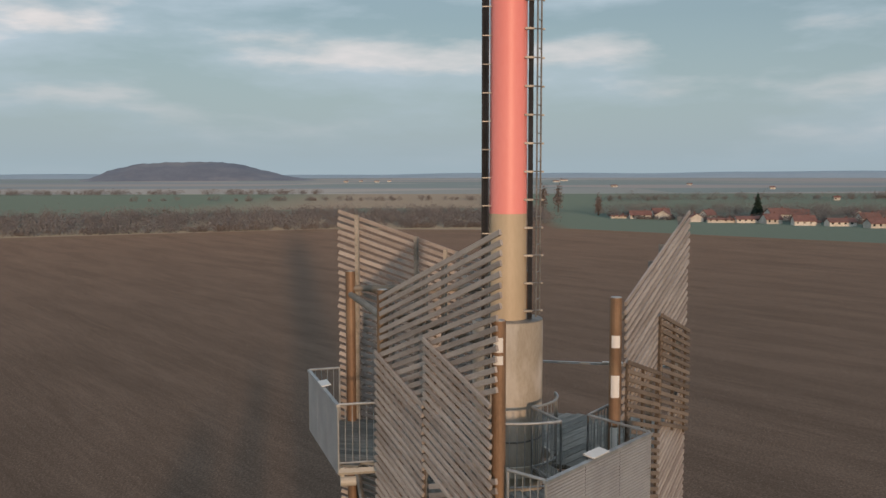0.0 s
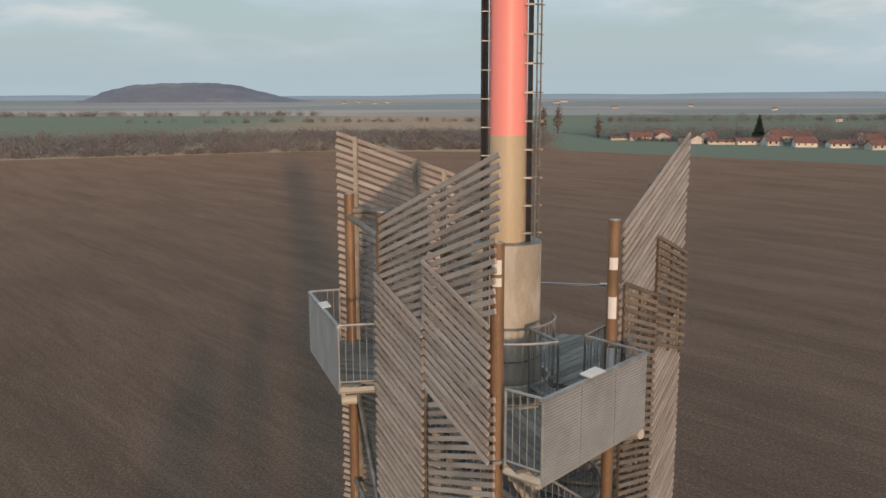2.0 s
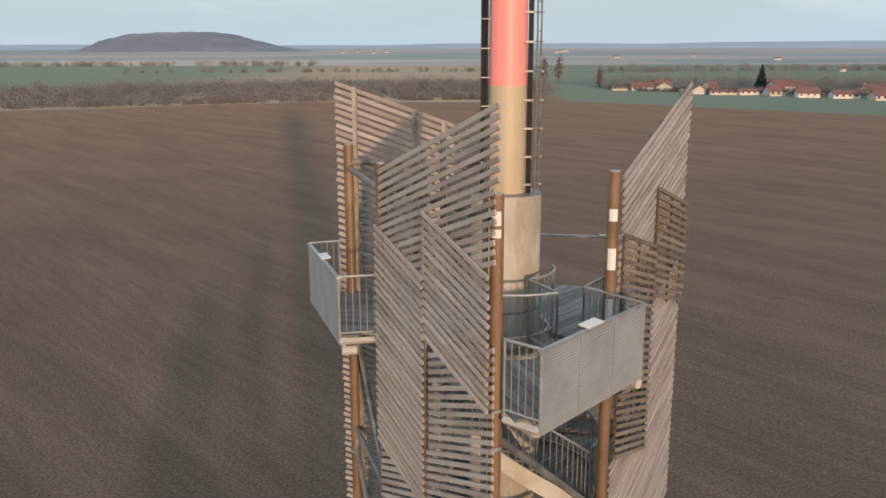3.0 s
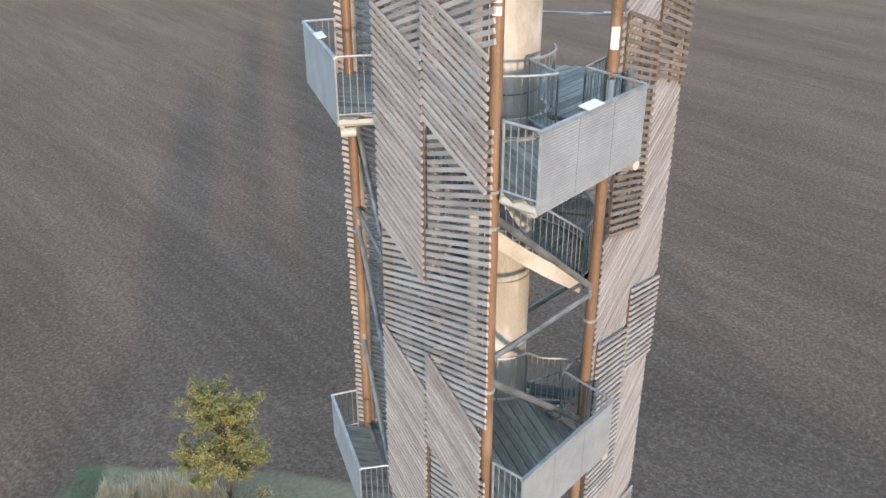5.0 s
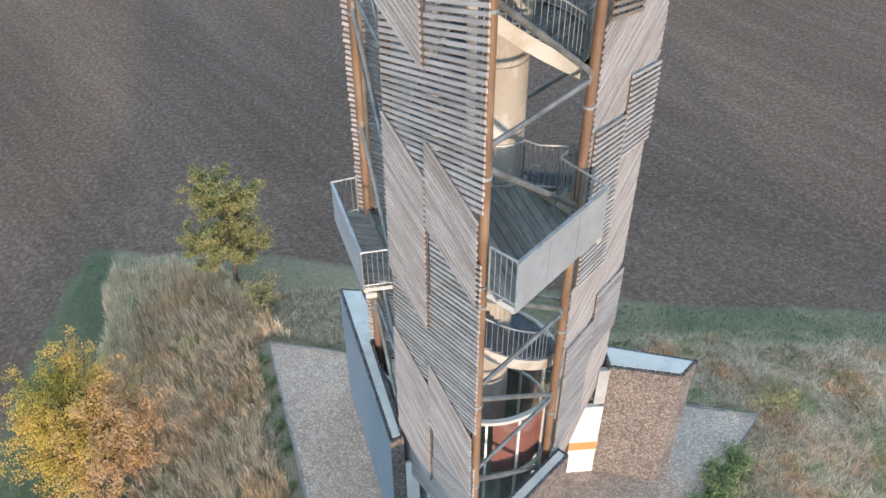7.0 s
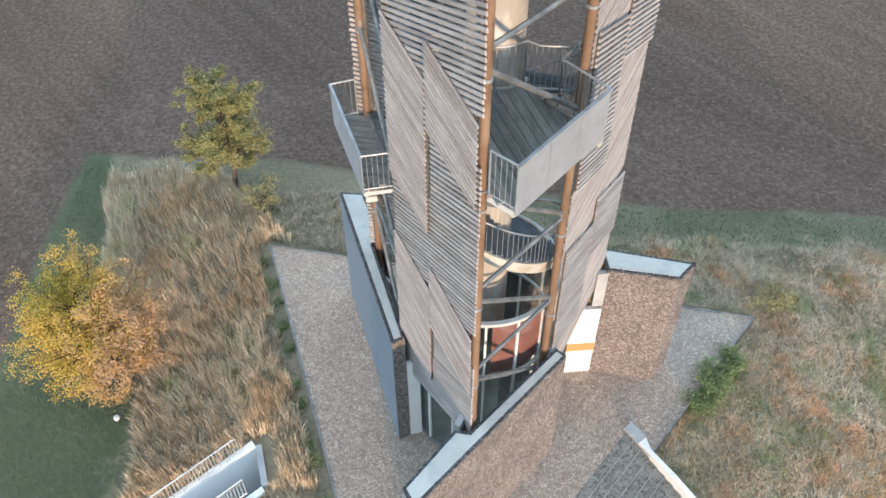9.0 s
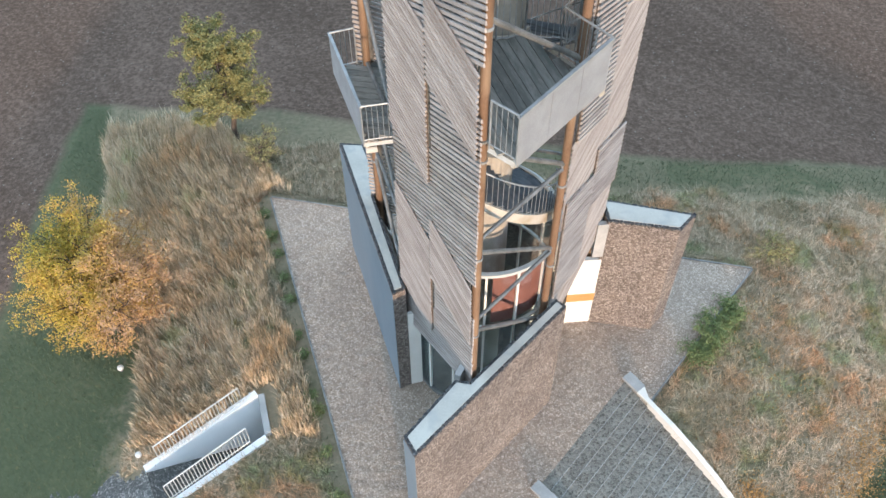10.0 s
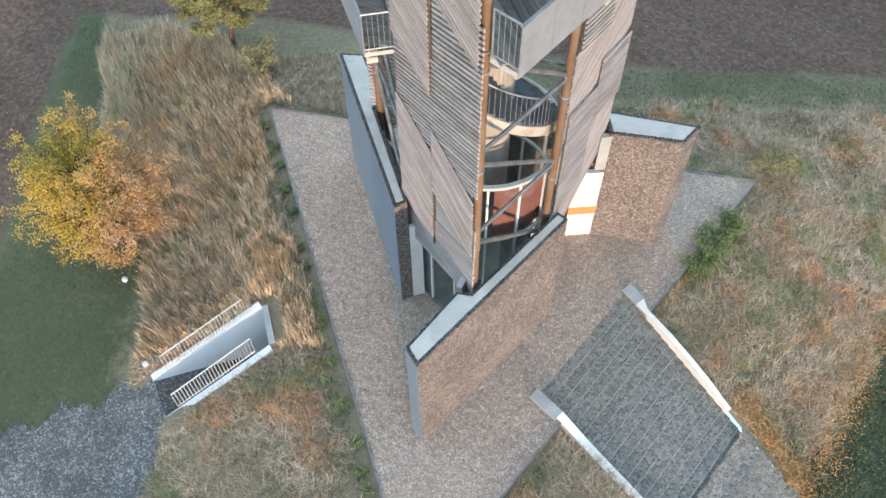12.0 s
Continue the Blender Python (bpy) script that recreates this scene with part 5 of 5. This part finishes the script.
# dark ground cover on the east side
gx_, gy_ = lrng.uniform(9, 20, 60000), lrng.uniform(-13, 0, 60000)
gk = (gx_ - 0.72 * gy_ > 14.9 + 0.4 * np.sin(1.7 * gx_) + 0.3 * np.sin(3.1 * gy_)) & (gy_ < -1.2 + 0.5 * np.sin(2 * gx_)) & ~on_foot_path(gx_, gy_)
tagged(new("ground_cover", leaves_mesh("ground_cover", np.stack([gx_, gy_, ground_height(gx_, gy_) + lrng.uniform(0.02, 0.3, 60000) * (0.6 + 0.4 * np.sin(2.3 * gx_) * np.sin(1.9 * gy_))], -1)[gk], 0.045, lrng, LEAF_DARK)), "low dark green creeping plants", "plants", kind="stuff")
for x, y in ((-12.05, -0.05), (-10.75, -3.25)):
    z = float(ground_height(x, y))
    bol = thing("bollard_lamp", "small white bollard lamp in the grass", "lamp", "bollard lamps", at=(x, y, z))
    part("stem", tube_data([(0, 0, -0.05), (0, 0, 0.14)], 0.06, 10), GALVDARK, bol)
    part("cap", tube_data([(0, 0, 0.14), (0, 0, 0.22), (0, 0, 0.26)], [0.10, 0.10, 0.06], 12), LABEL, bol, "white cap")

# ---- far country ----
def scrub(name, label, boxes, count, size, height, material, seed):
    """A belt of bare bushes and low trees: many small twig cards heaped into uneven crowns."""
    rng = np.random.default_rng(seed)
    cs = []
    for x0, y0, x1, y1, depth, bushes, tall in boxes:
        for _ in range(bushes):
            f = rng.uniform()
            bx, by = x0 + f * (x1 - x0), y0 + f * (y1 - y0) + rng.uniform(0, depth)
            h = tall * rng.uniform(0.5, 1.25)
            w = h * rng.uniform(0.5, 0.9)
            p = rng.normal(size=(count, 3)) * [w * 0.5, w * 0.5, h * 0.26] + [bx, by, -2.2 + h * 0.5]
            cs.append(p)
    c = np.concatenate(cs)
    c[:, 2] = np.maximum(c[:, 2], -2.0)
    return tagged(new(name, leaves_mesh(name, c, size, rng, material)), label, "trees", kind="stuff")


scrub("shelter_belt", "wide belt of bare brown scrub and low trees", [(-420, 262, -60, 408, 150, 900, 6.5), (-60, 408, 62, 440, 140, 320, 6.0), (-420, 258, -50, 402, 6, 190, 4.0), (-50, 402, 40, 412, 6, 60, 3.5)], 150, 0.34, 8, TWIG, 31)
scrub("hedge_row", "dark hedge trees along a far field", [(-560, 1040, -150, 1070, 8, 150, 7.0), (-300, 800, 60, 830, 8, 60, 5.0), (150, 800, 600, 860, 14, 130, 7.0)], 130, 0.4, 8, TWIG, 32)
scrub("village_trees", "bare and dark trees among the village houses", [(100, 512, 300, 470, 90, 200, 8.0), (98, 498, 215, 425, 10, 110, 3.5), (190, 440, 330, 420, 60, 130, 8.5), (200, 436, 262, 440, 16, 22, 11.0), (110, 478, 200, 424, 4, 40, 2.5)], 190, 0.25, 9, TWIG, 33)


def poplar(at, h, seed):
    rng = np.random.default_rng(seed)
    t = thing("poplar", "bare brown poplar standing in the fields", "tree", "poplars", at=at)
    part("trunk", tube_data([(0, 0, 0), (0, 0, h)], [0.5, 0.1], 6), BARK, t)
    c = rng.normal(size=(500, 3)) * [h * 0.07, h * 0.07, h * 0.22] + [0, 0, h * 0.55]
    part("crown", leaves_mesh("crown", c, 0.7, rng, TWIG), TWIG, t)


for j, (x, y, h) in enumerate(((67, 572, 17), (77, 573, 18), (96, 527, 12))):
    poplar((x, y, -2.2), h, 50 + j)

ROOF = surface("red roof tiles", (0.15, 0.075, 0.062), (0.25, 0.12, 0.10), 0.5, (1, 1, 1), 0.8, 0, 0.2, 4)
PLASTER = surface("pale plaster", (0.52, 0.48, 0.42), (0.74, 0.70, 0.63), 0.3, (1, 1, 1), 0.85, 0, 0.1, 4, spread=0.4)
DARKWIN = surface("dark window", (0.02, 0.025, 0.03), (0.05, 0.055, 0.06), 1, (1, 1, 1), 0.2, 0, 0.02, 4)


def house(x, y, yaw, L, W, H, R):
    h = thing("house", "small village house with a red tiled roof and pale walls", "house", "village houses", at=(x, y, -2.2))
    h.rotation_euler = (0, 0, radians(yaw))
    part("wall", (lambda a, b: ([(-a, -b, 0), (a, -b, 0), (a, b, 0), (-a, b, 0), (-a, -b, H), (a, -b, H), (a, b, H), (-a, b, H), (-a, 0, H + R * 0.96), (a, 0, H + R * 0.96)], [(0, 1, 5, 4), (1, 2, 6, 9, 5), (2, 3, 7, 6), (3, 0, 4, 8, 7)]))(L / 2, W / 2), PLASTER, h)
    e, t = 0.5, 0.25
    a, b = L / 2 + 0.4, W / 2 + e
    zl = H - e * R / (W / 2)
    part("roof", ([(-a, -b, zl), (a, -b, zl), (a, 0, H + R), (-a, 0, H + R), (-a, b, zl), (a, b, zl), (-a, -b, zl + t), (a, -b, zl + t), (a, 0, H + R + t), (-a, 0, H + R + t), (-a, b, zl + t), (a, b, zl + t)], [(0, 1, 2, 3), (3, 2, 5, 4), (6, 9, 8, 7), (9, 10, 11, 8), (0, 6, 7, 1), (4, 5, 11, 10), (0, 3, 9, 6), (3, 4, 10, 9), (1, 7, 8, 2), (2, 8, 11, 5)]), ROOF, h)
    for k in range(int(L // 3.2)):
        xx = -L / 2 + 1.6 + 3.2 * k
        part("window", box_data(xx - 0.55, -W / 2 - 0.04, 1.0, xx + 0.55, -W / 2 + 0.02, 2.2), DARKWIN, h)
    part("chimney", box_data(L * 0.2, 0.3, H + R * 0.5, L * 0.2 + 0.7, 1.0, H + R + 1.0), ROOF, h)
    return h


rng = random.Random(77)
for x, y, yaw, L, W, H, R in ((102, 492, 3, 13, 5, 1.6, 0.9), (113, 487, -4, 15, 8, 2.8, 3.6), (125, 482, 70, 10, 11, 3.0, 4.0), (136, 455, 84, 8, 9, 2.8, 3.4), (143.5, 446, -8, 10, 5, 2.0, 1.2), (150, 446, 4, 8, 5, 1.8, 1.4), (160, 445, 4, 16, 7, 2.4, 2.2), (169.5, 436, 10, 11, 9, 3.0, 4.2), (180.5, 422, -6, 13, 9, 2.8, 4.2), (187, 424, 3, 6, 5, 1.8, 1.2), (196, 415, 2, 17, 8, 2.6, 2.6), (208, 400, 6, 16, 9, 2.8, 3.4), (128, 500, 0, 12, 9, 3.2, 4.4), (150, 480, 30, 9, 8, 3.2, 4.2), (186, 470, 12, 16, 11, 4.2, 5.0), (200, 476, -6, 14, 9, 3.4, 4.4), (236, 480, 70, 12, 9, 3.2, 4.0), (222, 440, 10, 14, 9, 3.2, 4.4), (245, 470, -10, 12, 9, 3.2, 4.2)):
    house(x, y, yaw, L * 0.8, W * 0.75, H * 0.85, R * 0.6)
for x, y, L in ((380, 2733, 46), (311, 1571, 22), (507, 1778, 20), (519, 1360, 18), (372, 809, 12), (-270, 2412, 26), (-242, 2563, 22), (-184, 2412, 28), (-159, 2563, 24), (315, 2410, 34)):
    house(x, y, 4, L * 0.5, L * 0.25, 2.6 + L * 0.02, 1.2)
fir = thing("fir_tree", "tall dark fir between the village houses", "tree", at=(182, 490, -2.2))
part("trunk", tube_data([(0, 0, 0), (0, 0, 14)], [0.3, 0.05], 6), BARK, fir)
frng = np.random.default_rng(4)
fz = 1 + 14 * (1 - np.sqrt(frng.uniform(0, 1, 900)))
fa = frng.uniform(0, 2 * np.pi, 900)
fr_ = (15 - fz) * 0.28 * np.sqrt(frng.uniform(0.2, 1, 900))
NEEDLE = leaf_material("dark fir needles", [(0.02, 0.04, 0.03), (0.035, 0.06, 0.045)])
part("crown", leaves_mesh("crown", np.stack([np.cos(fa) * fr_, np.sin(fa) * fr_, fz], -1), 0.7, frng, NEEDLE), NEEDLE, fir)

# haze painted into the base colours: bluish hill, ridge close to the sky's tone
HILLSIDE_HAZE = surface("wooded hillside in haze colour", (0.155, 0.165, 0.205), (0.205, 0.21, 0.24), 0.012, (1, 1, 1), 0.95, 0, 0, 0.1, stain=(0.29, 0.265, 0.265), stain_scale=0.005)
RIDGE_HAZE = surface("far low ridge in haze colour", (0.31, 0.385, 0.45), (0.34, 0.415, 0.48), 0.004, (1, 1, 1), 0.95, 0, 0, 0.03)


def ridge(name, label, az0, az1, dist, profile, material, depth, n=90):
    vs, fs = [], []
    for k in range(n + 1):
        f = k / n
        a = radians(az0 + f * (az1 - az0))
        h = profile(f)
        for d, z in ((dist - depth, -2.4), (dist - depth * 0.45, -2.2 + h * 0.62), (dist, -2.2 + h), (dist + depth, -2.4)):
            vs.append((EYE_XY[0] + math.sin(a) * d, EYE_XY[1] + math.cos(a) * d, z))
    for k in range(n):
        for j in range(3):
            fs.append((4 * k + j, 4 * k + 4 + j, 4 * k + 5 + j, 4 * k + 1 + j))
    return tagged(new(name, mesh_of(name, vs, fs, material, True)), label, "hill", kind="structure")


EYE_XY = (-1.2, -15.4)


def hill_profile(f):
    marks = ((0, 0), (0.043, 0.13), (0.11, 0.50), (0.225, 0.86), (0.35, 0.96), (0.53, 1.0), (0.65, 0.90), (0.80, 0.44), (0.88, 0.20), (0.94, 0.08), (1, 0))
    return 68 * float(np.interp(f, [m[0] for m in marks], [m[1] for m in marks])) + 0.9 * math.sin(57 * f) + 0.7 * math.sin(131 * f)


ridge("backdrop_hill", "long flat-topped wooded hill on the plain, tinted with haze", -22.6, -8.2, 3300, hill_profile, HILLSIDE_HAZE, 260)
ridge("backdrop_ridge", "low ridge along the horizon, coloured as haze", -60, 60, 4550, lambda f: 24 + 5 * math.sin(11 * f) + 3 * math.sin(37 * f + 1) + 1.5 * math.sin(90 * f), RIDGE_HAZE, 120, 200)
